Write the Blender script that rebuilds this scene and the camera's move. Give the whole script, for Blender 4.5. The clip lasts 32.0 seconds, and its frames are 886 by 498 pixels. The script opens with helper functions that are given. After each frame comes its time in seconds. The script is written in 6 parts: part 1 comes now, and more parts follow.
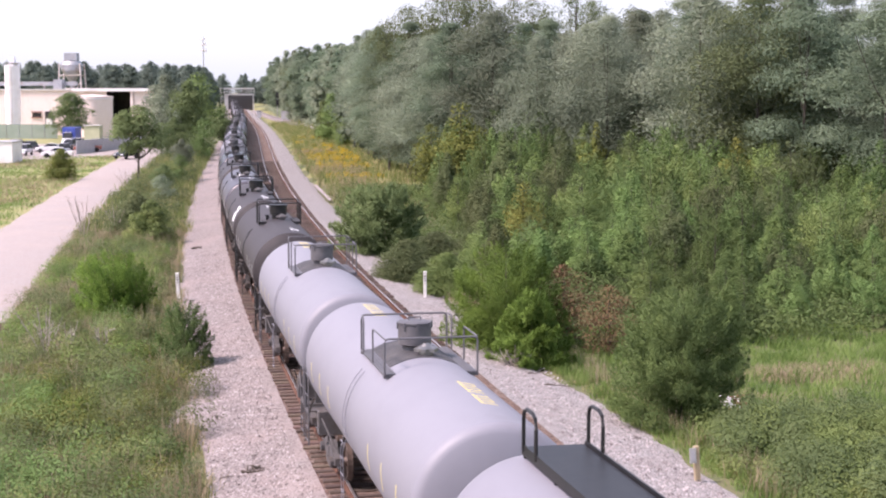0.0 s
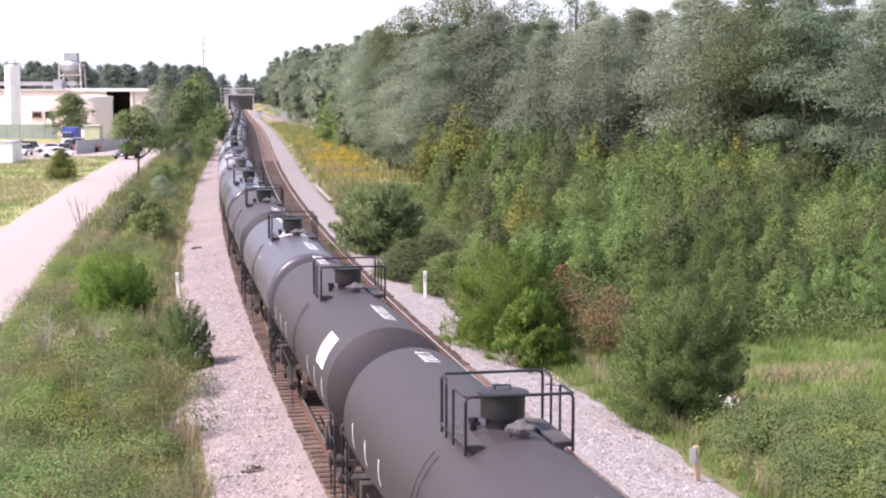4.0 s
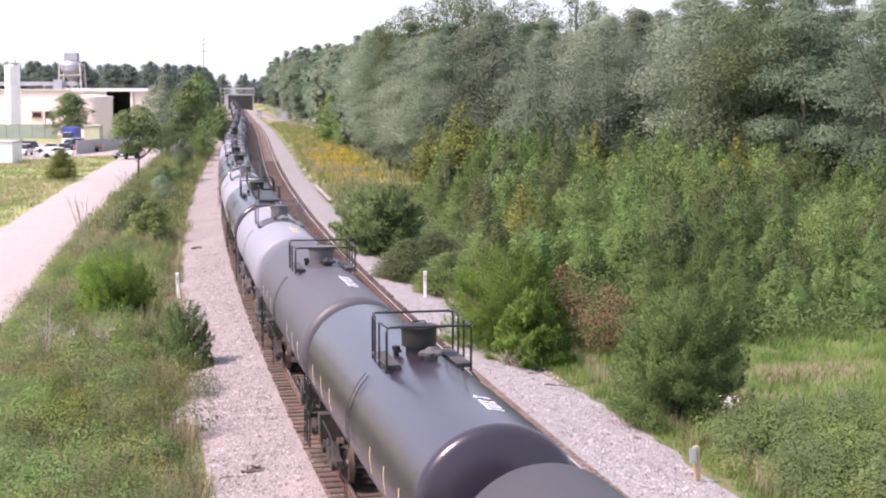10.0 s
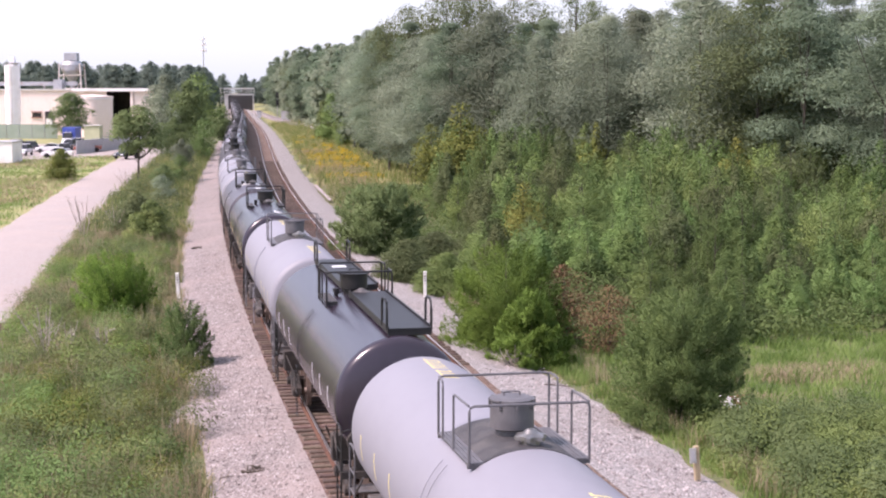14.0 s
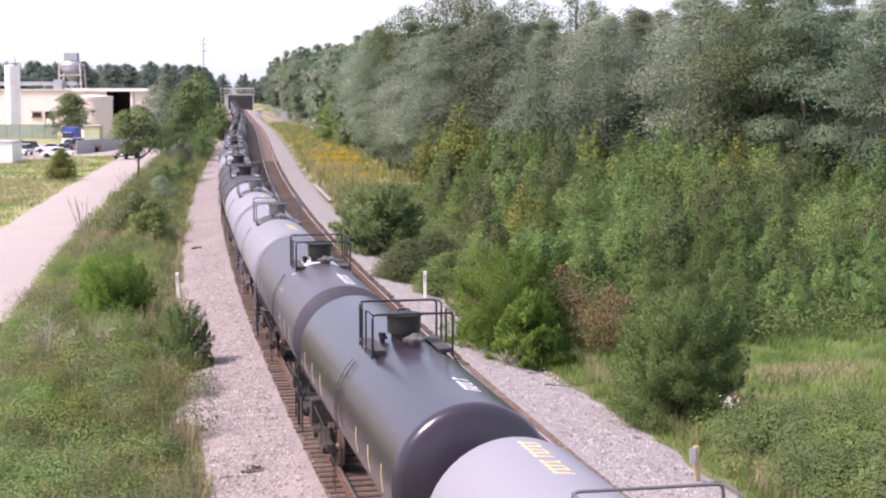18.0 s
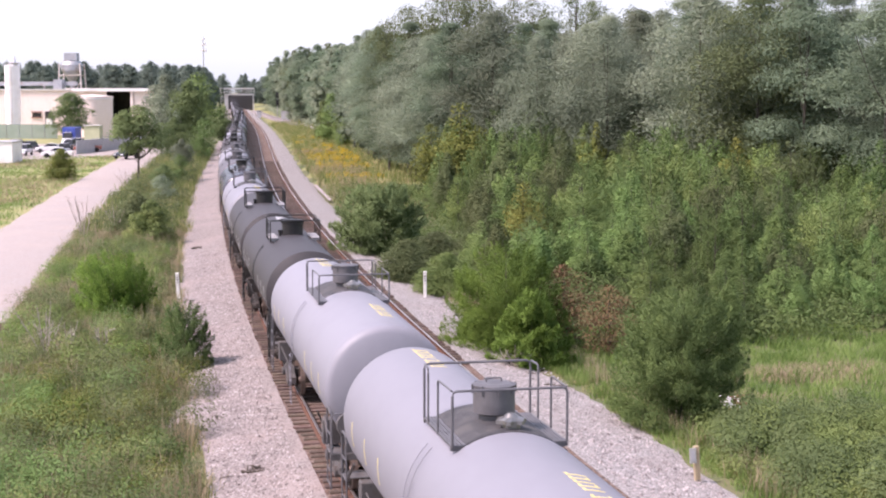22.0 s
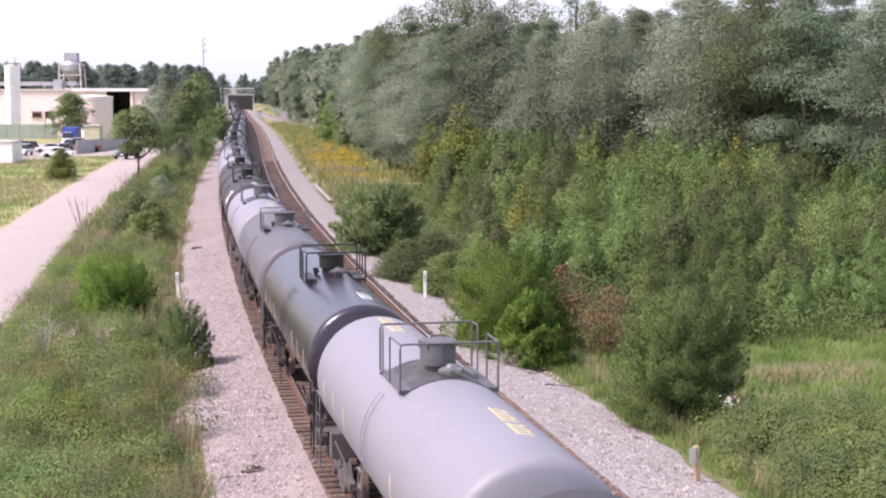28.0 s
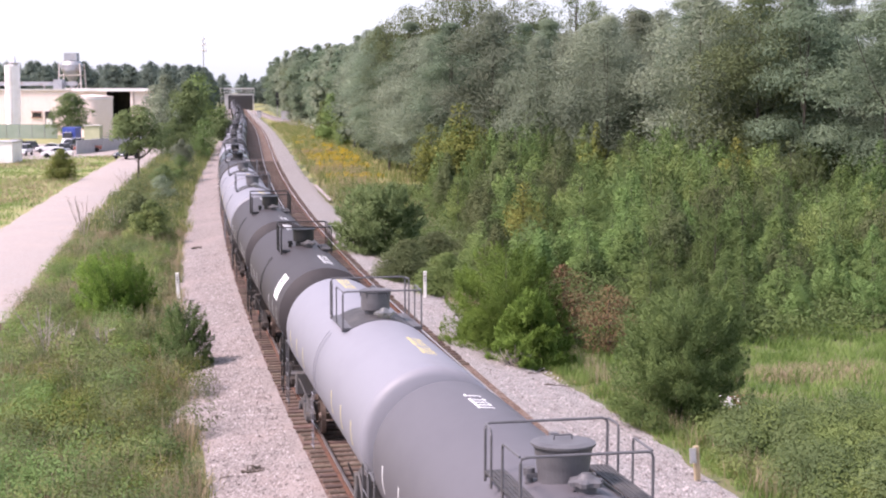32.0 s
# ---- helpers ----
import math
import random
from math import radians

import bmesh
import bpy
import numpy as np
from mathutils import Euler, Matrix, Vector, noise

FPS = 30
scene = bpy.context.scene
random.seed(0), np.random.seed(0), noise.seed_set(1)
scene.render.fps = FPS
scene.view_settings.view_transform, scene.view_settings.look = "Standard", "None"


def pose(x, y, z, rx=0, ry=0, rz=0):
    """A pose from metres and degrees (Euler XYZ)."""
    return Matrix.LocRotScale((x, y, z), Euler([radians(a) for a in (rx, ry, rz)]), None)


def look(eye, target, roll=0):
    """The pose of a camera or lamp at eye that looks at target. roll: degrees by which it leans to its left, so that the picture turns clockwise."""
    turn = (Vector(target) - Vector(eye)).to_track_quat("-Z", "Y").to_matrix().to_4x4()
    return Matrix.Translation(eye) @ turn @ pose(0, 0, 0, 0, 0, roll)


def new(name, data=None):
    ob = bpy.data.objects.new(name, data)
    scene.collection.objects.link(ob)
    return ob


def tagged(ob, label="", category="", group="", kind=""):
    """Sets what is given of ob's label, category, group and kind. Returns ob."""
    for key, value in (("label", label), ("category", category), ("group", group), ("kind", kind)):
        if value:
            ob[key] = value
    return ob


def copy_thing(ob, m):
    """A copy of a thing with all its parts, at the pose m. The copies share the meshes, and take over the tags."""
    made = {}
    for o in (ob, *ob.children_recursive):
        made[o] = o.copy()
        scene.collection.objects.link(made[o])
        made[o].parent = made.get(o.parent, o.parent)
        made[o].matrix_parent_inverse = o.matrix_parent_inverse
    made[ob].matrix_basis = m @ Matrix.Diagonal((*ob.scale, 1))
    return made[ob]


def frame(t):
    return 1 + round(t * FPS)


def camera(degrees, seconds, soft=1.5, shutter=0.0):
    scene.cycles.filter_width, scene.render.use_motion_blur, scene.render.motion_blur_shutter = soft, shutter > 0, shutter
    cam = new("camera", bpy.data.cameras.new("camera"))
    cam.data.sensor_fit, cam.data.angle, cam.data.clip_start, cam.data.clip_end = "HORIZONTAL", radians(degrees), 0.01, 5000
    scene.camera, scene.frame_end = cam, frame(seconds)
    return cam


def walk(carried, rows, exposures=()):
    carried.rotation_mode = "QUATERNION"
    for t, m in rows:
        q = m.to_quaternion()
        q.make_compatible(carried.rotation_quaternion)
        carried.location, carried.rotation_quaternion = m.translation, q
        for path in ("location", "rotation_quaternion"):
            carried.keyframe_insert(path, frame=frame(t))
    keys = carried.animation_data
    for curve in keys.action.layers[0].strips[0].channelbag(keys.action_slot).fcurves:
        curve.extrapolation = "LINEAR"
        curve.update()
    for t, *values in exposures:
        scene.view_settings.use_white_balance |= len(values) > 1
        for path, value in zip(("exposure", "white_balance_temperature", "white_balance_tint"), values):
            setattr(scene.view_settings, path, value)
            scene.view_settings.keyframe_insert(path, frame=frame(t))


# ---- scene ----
cam = camera(31.28, 32.0, soft=2.1)
EYE = (0.0, 0.0, 9.43)
SHOT = pose(*EYE, 90 - 5.757, 0, 0)
walk(cam, [(0, SHOT), (32, SHOT)], exposures=[
    (0, 0.98, 6600, 35), (2.5, 1.08, 6600, 35), (3.5, 1.16, 6600, 35), (5.5, 1.19, 6600, 35), (12, 1.10, 6600, 35), (13.5, 0.98, 6600, 35), (17, 0.95, 6600, 35),
    (18.8, 1.07, 6600, 35), (20.5, 1.03, 6600, 35), (23, 1.00, 6600, 35), (25, 1.14, 6600, 35), (28, 0.99, 6600, 35), (30.3, 1.05, 6600, 35), (31.2, 1.11, 6600, 35), (32, 1.03, 6600, 35)])

# ---- world and sun ----
SUN_EL, SUN_AZ = radians(52), radians(-112)     # azimuth from +y, clockwise
world = bpy.data.worlds.new("sky")
scene.world = world
world.use_nodes = True
wn = world.node_tree.nodes
sky = wn.new("ShaderNodeTexSky")
sky.sky_type = "NISHITA"
sky.sun_disc = False
sky.sun_elevation, sky.sun_rotation = SUN_EL, SUN_AZ
sky.air_density, sky.dust_density, sky.ozone_density = 1.0, 1.5, 1.0
wn["Background"].inputs["Strength"].default_value = 0.045
world.node_tree.links.new(sky.outputs[0], wn["Background"].inputs["Color"])
veil = wn.new("ShaderNodeBackground")          # thin even cloud over the whole sky
veil.inputs["Color"].default_value, veil.inputs["Strength"].default_value = (0.735, 0.915, 1.0, 1), 0.425
both = wn.new("ShaderNodeAddShader")
world.node_tree.links.new(wn["Background"].outputs[0], both.inputs[0])
world.node_tree.links.new(veil.outputs[0], both.inputs[1])
world.node_tree.links.new(both.outputs[0], wn["World Output"].inputs[0])
sun = new("sun", bpy.data.lights.new("sun", "SUN"))
sun.data.energy, sun.data.angle, sun.data.color = 3.3, radians(11), (1.0, 0.94, 0.86)
sun.matrix_world = look((0, 0, 60), (-math.sin(SUN_AZ) * math.cos(SUN_EL), -math.cos(SUN_AZ) * math.cos(SUN_EL), 60 - math.sin(SUN_EL)))


# ---- materials ----
def mat(name, colors, scale=4.0, rough=0.8, bump=0.2, metal=0.0, fine=40.0, rand=0.0, island=False, vary=0.3, coat=0.0, trans=0.0, stretch=None, spec=0.5, calm=1.0):
    """A procedural surface: 2 to 4 base colours mixed by noise at two scales, relief, and per-piece variation."""
    m = bpy.data.materials.new(name)
    m.use_nodes = True
    n, l = m.node_tree.nodes, m.node_tree.links
    b = n["Principled BSDF"]
    b.inputs["Roughness"].default_value, b.inputs["Metallic"].default_value = rough, metal
    b.inputs["Specular IOR Level"].default_value = spec
    b.inputs["Coat Weight"].default_value = coat
    b.inputs["Coat Roughness"].default_value = 0.16
    if island and trans:                           # leaves of one kind differ little in tone
        mid = colors[len(colors) // 2]
        colors = [tuple(q + (p - q) * calm for p, q in zip(c, mid)) for c in colors]
    co = n.new("ShaderNodeTexCoord")
    mp = n.new("ShaderNodeMapping")
    l.new(co.outputs["Object"], mp.inputs[0])
    if stretch:
        mp.inputs["Scale"].default_value = stretch
    big, small = n.new("ShaderNodeTexNoise"), n.new("ShaderNodeTexNoise")
    big.inputs["Scale"].default_value, small.inputs["Scale"].default_value = scale, fine
    big.inputs["Detail"].default_value, small.inputs["Detail"].default_value = 5, 4
    l.new(mp.outputs[0], big.inputs["Vector"])
    l.new(mp.outputs[0], small.inputs["Vector"])
    ramp = n.new("ShaderNodeValToRGB")
    els = ramp.color_ramp.elements
    while len(els) < len(colors):
        els.new(0.5)
    for i, c in enumerate(colors):
        els[i].position = 0.3 + 0.4 * i / max(1, len(colors) - 1)
        els[i].color = (*c, 1)
    mix = n.new("ShaderNodeMath")
    mix.operation = "MULTIPLY_ADD"
    mix.inputs[1].default_value = 0.35
    l.new(small.outputs["Fac"], mix.inputs[0])
    sub = n.new("ShaderNodeMath")
    sub.operation = "MULTIPLY_ADD"
    sub.inputs[1].default_value, sub.inputs[2].default_value = 1.0, -0.175
    l.new(big.outputs["Fac"], sub.inputs[0])
    l.new(sub.outputs[0], mix.inputs[2])
    last = mix.outputs[0]
    if island:
        g = n.new("ShaderNodeNewGeometry")
        a = n.new("ShaderNodeMath")
        a.operation = "MULTIPLY_ADD"
        a.inputs[1].default_value, a.inputs[2].default_value = vary, -vary / 2
        l.new(g.outputs["Random Per Island"], a.inputs[0])
        s = n.new("ShaderNodeMath")
        l.new(a.outputs[0], s.inputs[0])
        l.new(last, s.inputs[1])
        last = s.outputs[0]
    l.new(last, ramp.inputs[0])
    col = ramp.outputs[0]
    if rand:
        o = n.new("ShaderNodeObjectInfo")
        h = n.new("ShaderNodeHueSaturation")
        a = n.new("ShaderNodeMapRange")
        a.inputs[3].default_value, a.inputs[4].default_value = 1 - rand, 1 + rand
        l.new(o.outputs["Random"], a.inputs[0])
        l.new(a.outputs[0], h.inputs["Value"])
        a2 = n.new("ShaderNodeMapRange")
        a2.inputs[3].default_value, a2.inputs[4].default_value = 0.5 - rand * 0.07, 0.5 + rand * 0.07
        fr = n.new("ShaderNodeMath")
        fr.operation = "MULTIPLY"
        fr.inputs[1].default_value = 7.31
        fr2 = n.new("ShaderNodeMath")
        fr2.operation = "FRACT"
        l.new(o.outputs["Random"], fr.inputs[0])
        l.new(fr.outputs[0], fr2.inputs[0])
        l.new(fr2.outputs[0], a2.inputs[0])
        l.new(a2.outputs[0], h.inputs["Hue"])
        l.new(col, h.inputs["Color"])
        col = h.outputs[0]
    l.new(col, b.inputs["Base Color"])
    if bump:
        bp = n.new("ShaderNodeBump")
        bp.inputs["Strength"].default_value, bp.inputs["Distance"].default_value = bump, 0.02
        l.new(small.outputs["Fac"], bp.inputs["Height"])
        l.new(bp.outputs[0], b.inputs["Normal"])
    if trans:
        t = n.new("ShaderNodeBsdfTranslucent")
        l.new(col, t.inputs[0])
        ms = n.new("ShaderNodeMixShader")
        ms.inputs[0].default_value = trans
        l.new(b.outputs[0], ms.inputs[1])
        l.new(t.outputs[0], ms.inputs[2])
        l.new(ms.outputs[0], n["Material Output"].inputs[0])
    return m


def gravel(name, colors, size=14.0, stain=None):
    """Crushed stone: cells with their own tone and relief, and large soft patches."""
    m = bpy.data.materials.new(name)
    m.use_nodes = True
    n, l = m.node_tree.nodes, m.node_tree.links
    b = n["Principled BSDF"]
    b.inputs["Roughness"].default_value = 0.9
    b.inputs["Specular IOR Level"].default_value = 0.25
    co = n.new("ShaderNodeTexCoord")
    v = n.new("ShaderNodeTexVoronoi")
    v.inputs["Scale"].default_value = size
    l.new(co.outputs["Object"], v.inputs["Vector"])
    bw = n.new("ShaderNodeSeparateColor")
    l.new(v.outputs["Color"], bw.inputs[0])
    ramp = n.new("ShaderNodeValToRGB")
    els = ramp.color_ramp.elements
    while len(els) < len(colors):
        els.new(0.5)
    for i, c in enumerate(colors):
        els[i].position = i / (len(colors) - 1)
        els[i].color = (*c, 1)
    l.new(bw.outputs[0], ramp.inputs[0])
    big = n.new("ShaderNodeTexNoise")
    big.inputs["Scale"].default_value, big.inputs["Detail"].default_value = 0.35, 6
    l.new(co.outputs["Object"], big.inputs["Vector"])
    mr = n.new("ShaderNodeMapRange")
    mr.inputs[1].default_value, mr.inputs[2].default_value = 0.45, 0.75
    l.new(big.outputs["Fac"], mr.inputs[0])
    mx = n.new("ShaderNodeMix")
    mx.data_type = "RGBA"
    l.new(mr.outputs[0], mx.inputs[0])
    l.new(ramp.outputs[0], mx.inputs[6])
    mx.inputs[7].default_value = (*(stain or colors[0]), 1)
    sc = n.new("ShaderNodeMath")
    sc.operation = "MULTIPLY"
    sc.inputs[1].default_value = 0.5
    l.new(mr.outputs[0], sc.inputs[0])
    l.new(sc.outputs[0], mx.inputs[0])
    l.new(mx.outputs[2], b.inputs["Base Color"])
    bp = n.new("ShaderNodeBump")
    bp.inputs["Strength"].default_value, bp.inputs["Distance"].default_value = 0.6, 0.04
    bp.invert = True
    l.new(v.outputs["Distance"], bp.inputs["Height"])
    l.new(bp.outputs[0], b.inputs["Normal"])
    return m


M_GRASSLAND = mat("grassy_soil", [(0.0389, 0.054, 0.0198), (0.083, 0.1081, 0.0378), (0.1528, 0.1427, 0.0673), (0.0667, 0.097, 0.0316)], 0.35, 0.95, 0.5, fine=9)
M_LAWN = mat("mown_lawn", [(0.125, 0.1625, 0.054), (0.2, 0.225, 0.078), (0.3, 0.275, 0.12), (0.1625, 0.2, 0.06)], 0.12, 0.95, 0.3, fine=5)
M_DRYGRASS = mat("dry_meadow", [(0.1299, 0.1636, 0.0445), (0.2183, 0.2244, 0.0758), (0.2968, 0.2628, 0.1152), (0.1503, 0.1984, 0.055)], 0.12, 0.95, 0.3, fine=5)
M_BALLAST = gravel("pale_ballast", [(0.1038, 0.0868, 0.0818), (0.243, 0.2119, 0.201), (0.2728, 0.2423, 0.2314), (0.3194, 0.2928, 0.2827)], 19, (0.36, 0.29, 0.27))
M_BALLASTG = gravel("grey_white_ballast", [(0.0958, 0.0893, 0.0868), (0.2554, 0.2375, 0.229), (0.3192, 0.3019, 0.2933), (0.399, 0.3824, 0.3737)], 22, (0.27, 0.235, 0.22))
M_RUSTBED = gravel("rusty_ballast", [(0.057, 0.0371, 0.028), (0.1235, 0.0795, 0.0616), (0.1805, 0.1272, 0.1008), (0.247, 0.2014, 0.1792)], 13, (0.10, 0.05, 0.035))
M_ROAD = gravel("pale_gravel_road", [(0.2948, 0.2529, 0.2335), (0.3332, 0.2918, 0.2723), (0.3589, 0.3178, 0.2983), (0.3845, 0.3502, 0.3307)], 20, (0.42, 0.34, 0.30))
M_TIE = mat("creosoted_timber", [(0.0427, 0.0273, 0.022), (0.095, 0.063, 0.0495), (0.152, 0.1155, 0.0935)], 1.5, 0.9, 0.6, fine=30, rand=0.35, stretch=(0.4, 5, 5))
M_RAILSIDE = mat("rusted_steel", [(0.07, 0.03, 0.02), (0.14, 0.065, 0.04), (0.10, 0.045, 0.03)], 3, 0.8, 0.2, metal=0.2)
M_RAILTOP = mat("worn_rail_head", [(0.50, 0.46, 0.45), (0.62, 0.58, 0.56)], 2, 0.35, 0.0, metal=0.85)


def paint(name, a, b, dirt, rough, coat=0.0):
    return mat(name, [a, b, a, dirt], 0.35, rough, 0.02, fine=3, coat=coat, stretch=(1, 0.5, 1), rand=0.04)


M_LGREY = paint("light_grey_tank_paint", (0.213, 0.213, 0.242), (0.223, 0.223, 0.253), (0.192, 0.188, 0.207), 0.55)
M_MGREY = paint("mid_grey_tank_paint", (0.10, 0.095, 0.107), (0.108, 0.103, 0.115), (0.09, 0.083, 0.088), 0.55)
M_IRON = paint("iron_grey_tank_paint", (0.066, 0.061, 0.068), (0.073, 0.068, 0.075), (0.062, 0.056, 0.06), 0.5)
M_DGREY = paint("dark_grey_tank_paint", (0.037, 0.033, 0.035), (0.043, 0.038, 0.040), (0.041, 0.035, 0.036), 0.55)
M_BROWN = paint("faded_brown_black_tank_paint", (0.036, 0.030, 0.031), (0.042, 0.035, 0.036), (0.039, 0.032, 0.032), 0.58)
M_BLACK = paint("gloss_black_tank_paint", (0.026, 0.020, 0.030), (0.030, 0.023, 0.035), (0.033, 0.026, 0.033), 0.26, 0.1)
M_SLATE = paint("satin_slate_tank_paint", (0.064, 0.056, 0.069), (0.072, 0.064, 0.077), (0.066, 0.058, 0.065), 0.36)
M_FRAME = mat("dirty_black_underframe", [(0.018, 0.016, 0.015), (0.035, 0.03, 0.027), (0.07, 0.055, 0.045)], 2.5, 0.75, 0.3)
M_FRAMEG = mat("dirty_grey_underframe", [(0.06, 0.056, 0.056), (0.10, 0.095, 0.095), (0.08, 0.065, 0.055)], 2.5, 0.75, 0.3)
M_RAILB = mat("black_rail_paint", [(0.008, 0.008, 0.009), (0.016, 0.015, 0.015)], 5, 0.45, 0.05)
M_RAILG = mat("dark_grey_rail_paint", [(0.09, 0.088, 0.095), (0.12, 0.118, 0.125)], 5, 0.5, 0.05)
M_PLATE = mat("dark_grating_and_shade_panel", [(0.035, 0.034, 0.037), (0.06, 0.058, 0.06), (0.08, 0.075, 0.072)], 3, 0.7, 0.4, fine=60)
M_WHEEL = mat("steel_wheel", [(0.10, 0.07, 0.055), (0.17, 0.13, 0.11)], 3, 0.6, 0.2, metal=0.5)
M_STEEL = mat("worn_bare_steel", [(0.22, 0.215, 0.21), (0.32, 0.315, 0.305)], 6, 0.35, 0.1, metal=0.8)
M_WHITE = mat("white_marking", [(0.72, 0.72, 0.72), (0.8, 0.8, 0.8), (0.6, 0.59, 0.57)], 3, 0.6, 0.0)
M_YELLOW = mat("yellow_marking", [(0.62, 0.52, 0.20), (0.68, 0.58, 0.26)], 3, 0.6, 0.0)
M_ORANGE = mat("orange_marking", [(0.72, 0.40, 0.05), (0.78, 0.46, 0.08)], 3, 0.6, 0.0)
M_PALEPLATE = mat("pale_worn_grating", [(0.248, 0.2418, 0.248), (0.341, 0.3348, 0.341), (0.186, 0.1736, 0.1674)], 4, 0.7, 0.3, fine=60)
M_PALESAD = mat("pale_saddle_paint", [(0.55, 0.55, 0.53), (0.68, 0.68, 0.66), (0.4, 0.39, 0.37)], 2, 0.6, 0.05)

M_CEDAR = mat("cedar_foliage", [(0.0583, 0.0938, 0.0363), (0.1093, 0.1663, 0.0559), (0.1748, 0.2419, 0.0768)], 1.2, 0.75, 0, fine=6, rand=0.15, island=True, trans=0.35, spec=0.2, calm=0.5)
M_CEDARB = mat("bright_cedar_foliage", [(0.0759, 0.1346, 0.0323), (0.1328, 0.2242, 0.0439), (0.2024, 0.3065, 0.0635)], 1.2, 0.75, 0, fine=6, rand=0.1, island=True, trans=0.4, spec=0.2, calm=0.5)
M_CEDARG = mat("fresh_green_cedar_foliage", [(0.081, 0.164, 0.0299), (0.1458, 0.2665, 0.0468), (0.216, 0.3485, 0.0655)], 1.2, 0.75, 0, fine=6, rand=0.05, island=True, trans=0.45, spec=0.2)
M_SAPLING = mat("sapling_leaves", [(0.0938, 0.1448, 0.0504), (0.1591, 0.2416, 0.0784), (0.2414, 0.3226, 0.108)], 0.8, 0.7, 0, fine=5, rand=0.28, island=True, vary=0.16, trans=0.36, spec=0.25, calm=0.5)
# wood foliage: distance haze is mixed into both colours, paler and bluer
M_OAK = mat("hazed_oak_leaves", [(0.1283, 0.1695, 0.1257), (0.2277, 0.2788, 0.1921), (0.3447, 0.3896, 0.2732)], 0.6, 0.75, 0, fine=5, rand=0.28, island=True, vary=0.16, trans=0.45, spec=0.2, calm=0.35)
M_PINE = mat("hazed_pine_needles", [(0.0933, 0.1398, 0.1002), (0.1623, 0.2236, 0.1443), (0.238, 0.3108, 0.1895)], 0.6, 0.8, 0, fine=5, rand=0.2, island=True, vary=0.16, trans=0.45, spec=0.2, calm=0.35)
# far belts: the blue of aerial haze is put into the leaf colour
M_FARPINE = mat("haze_blue_needles", [(0.0906, 0.1296, 0.1072), (0.145, 0.1912, 0.1544), (0.1994, 0.243, 0.1918)], 0.6, 0.85, 0, fine=5, rand=0.12, island=True, vary=0.16, trans=0.4, spec=0.15, calm=0.5)
M_DARKLEAF = mat("dark_green_leaves", [(0.0862, 0.1265, 0.0575), (0.151, 0.2084, 0.0862), (0.23, 0.2875, 0.1222)], 0.6, 0.8, 0, fine=5, rand=0.12, island=True, vary=0.16, trans=0.4, spec=0.2, calm=0.5)
M_YELLOWLEAF = mat("yellowing_leaves", [(0.12, 0.145, 0.04), (0.17, 0.19, 0.045), (0.23, 0.235, 0.06)], 0.6, 0.7, 0, fine=5, rand=0.15, island=True, trans=0.35, spec=0.2)
M_DRYLEAF = mat("dry_brown_leaves", [(0.1228, 0.0723, 0.0433), (0.2167, 0.13, 0.0723), (0.13, 0.1373, 0.0615)], 0.8, 0.8, 0, fine=5, rand=0.1, island=True, trans=0.2, spec=0.2)
M_GREYSHRUB = mat("dusty_shrub_leaves", [(0.084, 0.112, 0.0504), (0.1288, 0.1624, 0.0728), (0.168, 0.196, 0.0952)], 0.8, 0.8, 0, fine=5, rand=0.15, island=True, trans=0.4, spec=0.2, calm=0.5)
M_GRASS = mat("tall_grass_blades", [(0.09, 0.1423, 0.0396), (0.1783, 0.2517, 0.0701), (0.2995, 0.3065, 0.1316), (0.4728, 0.3967, 0.2198)], 0.5, 0.7, 0, fine=3, island=True, trans=0.4, spec=0.3)
M_GRASSG = mat("green_grass_blades", [(0.1082, 0.1794, 0.0446), (0.1958, 0.3054, 0.0781), (0.2915, 0.3798, 0.1273)], 0.5, 0.7, 0, fine=3, island=True, trans=0.4, spec=0.3)
M_STRAW = mat("dry_grass_stems", [(0.3081, 0.2434, 0.1529), (0.4639, 0.3862, 0.2569), (0.2396, 0.2266, 0.1231)], 0.5, 0.8, 0, fine=3, island=True, trans=0.25, spec=0.2)
M_WEED = mat("broad_weed_leaves", [(0.0976, 0.1416, 0.0494), (0.1935, 0.2614, 0.0842), (0.3013, 0.3503, 0.1254)], 0.5, 0.65, 0, fine=3, island=True, trans=0.42, spec=0.3)
M_GOLD = mat("goldenrod_flowers", [(0.42, 0.30, 0.03), (0.55, 0.42, 0.05)], 0.5, 0.8, 0, fine=3, island=True, trans=0.2, spec=0.1)
M_BARK = mat("rough_bark", [(0.045, 0.037, 0.03), (0.085, 0.07, 0.057), (0.12, 0.1, 0.083)], 2, 0.9, 0.7, fine=25, stretch=(3, 3, 0.6))
M_TWIG = mat("dead_grey_twigs", [(0.275, 0.2375, 0.2), (0.425, 0.375, 0.325)], 2, 0.9, 0.2)
M_POST = mat("white_painted_post", [(0.70, 0.69, 0.66), (0.78, 0.77, 0.74), (0.55, 0.52, 0.48)], 3, 0.6, 0.1)
M_WOOD = mat("weathered_timber", [(0.33, 0.25, 0.15), (0.44, 0.35, 0.22), (0.28, 0.22, 0.15)], 3, 0.85, 0.3, stretch=(4, 4, 0.6))
M_SIGNBACK = mat("grey_sign_metal", [(0.42, 0.42, 0.40), (0.5, 0.5, 0.48)], 3, 0.5, 0.05, metal=0.3)
M_PLANT = mat("pinkish_white_cladding", [(0.88, 0.71, 0.665), (0.92, 0.765, 0.72), (0.84, 0.68, 0.635)], 0.1, 0.7, 0.1, fine=3, stretch=(1, 1, 0.3))
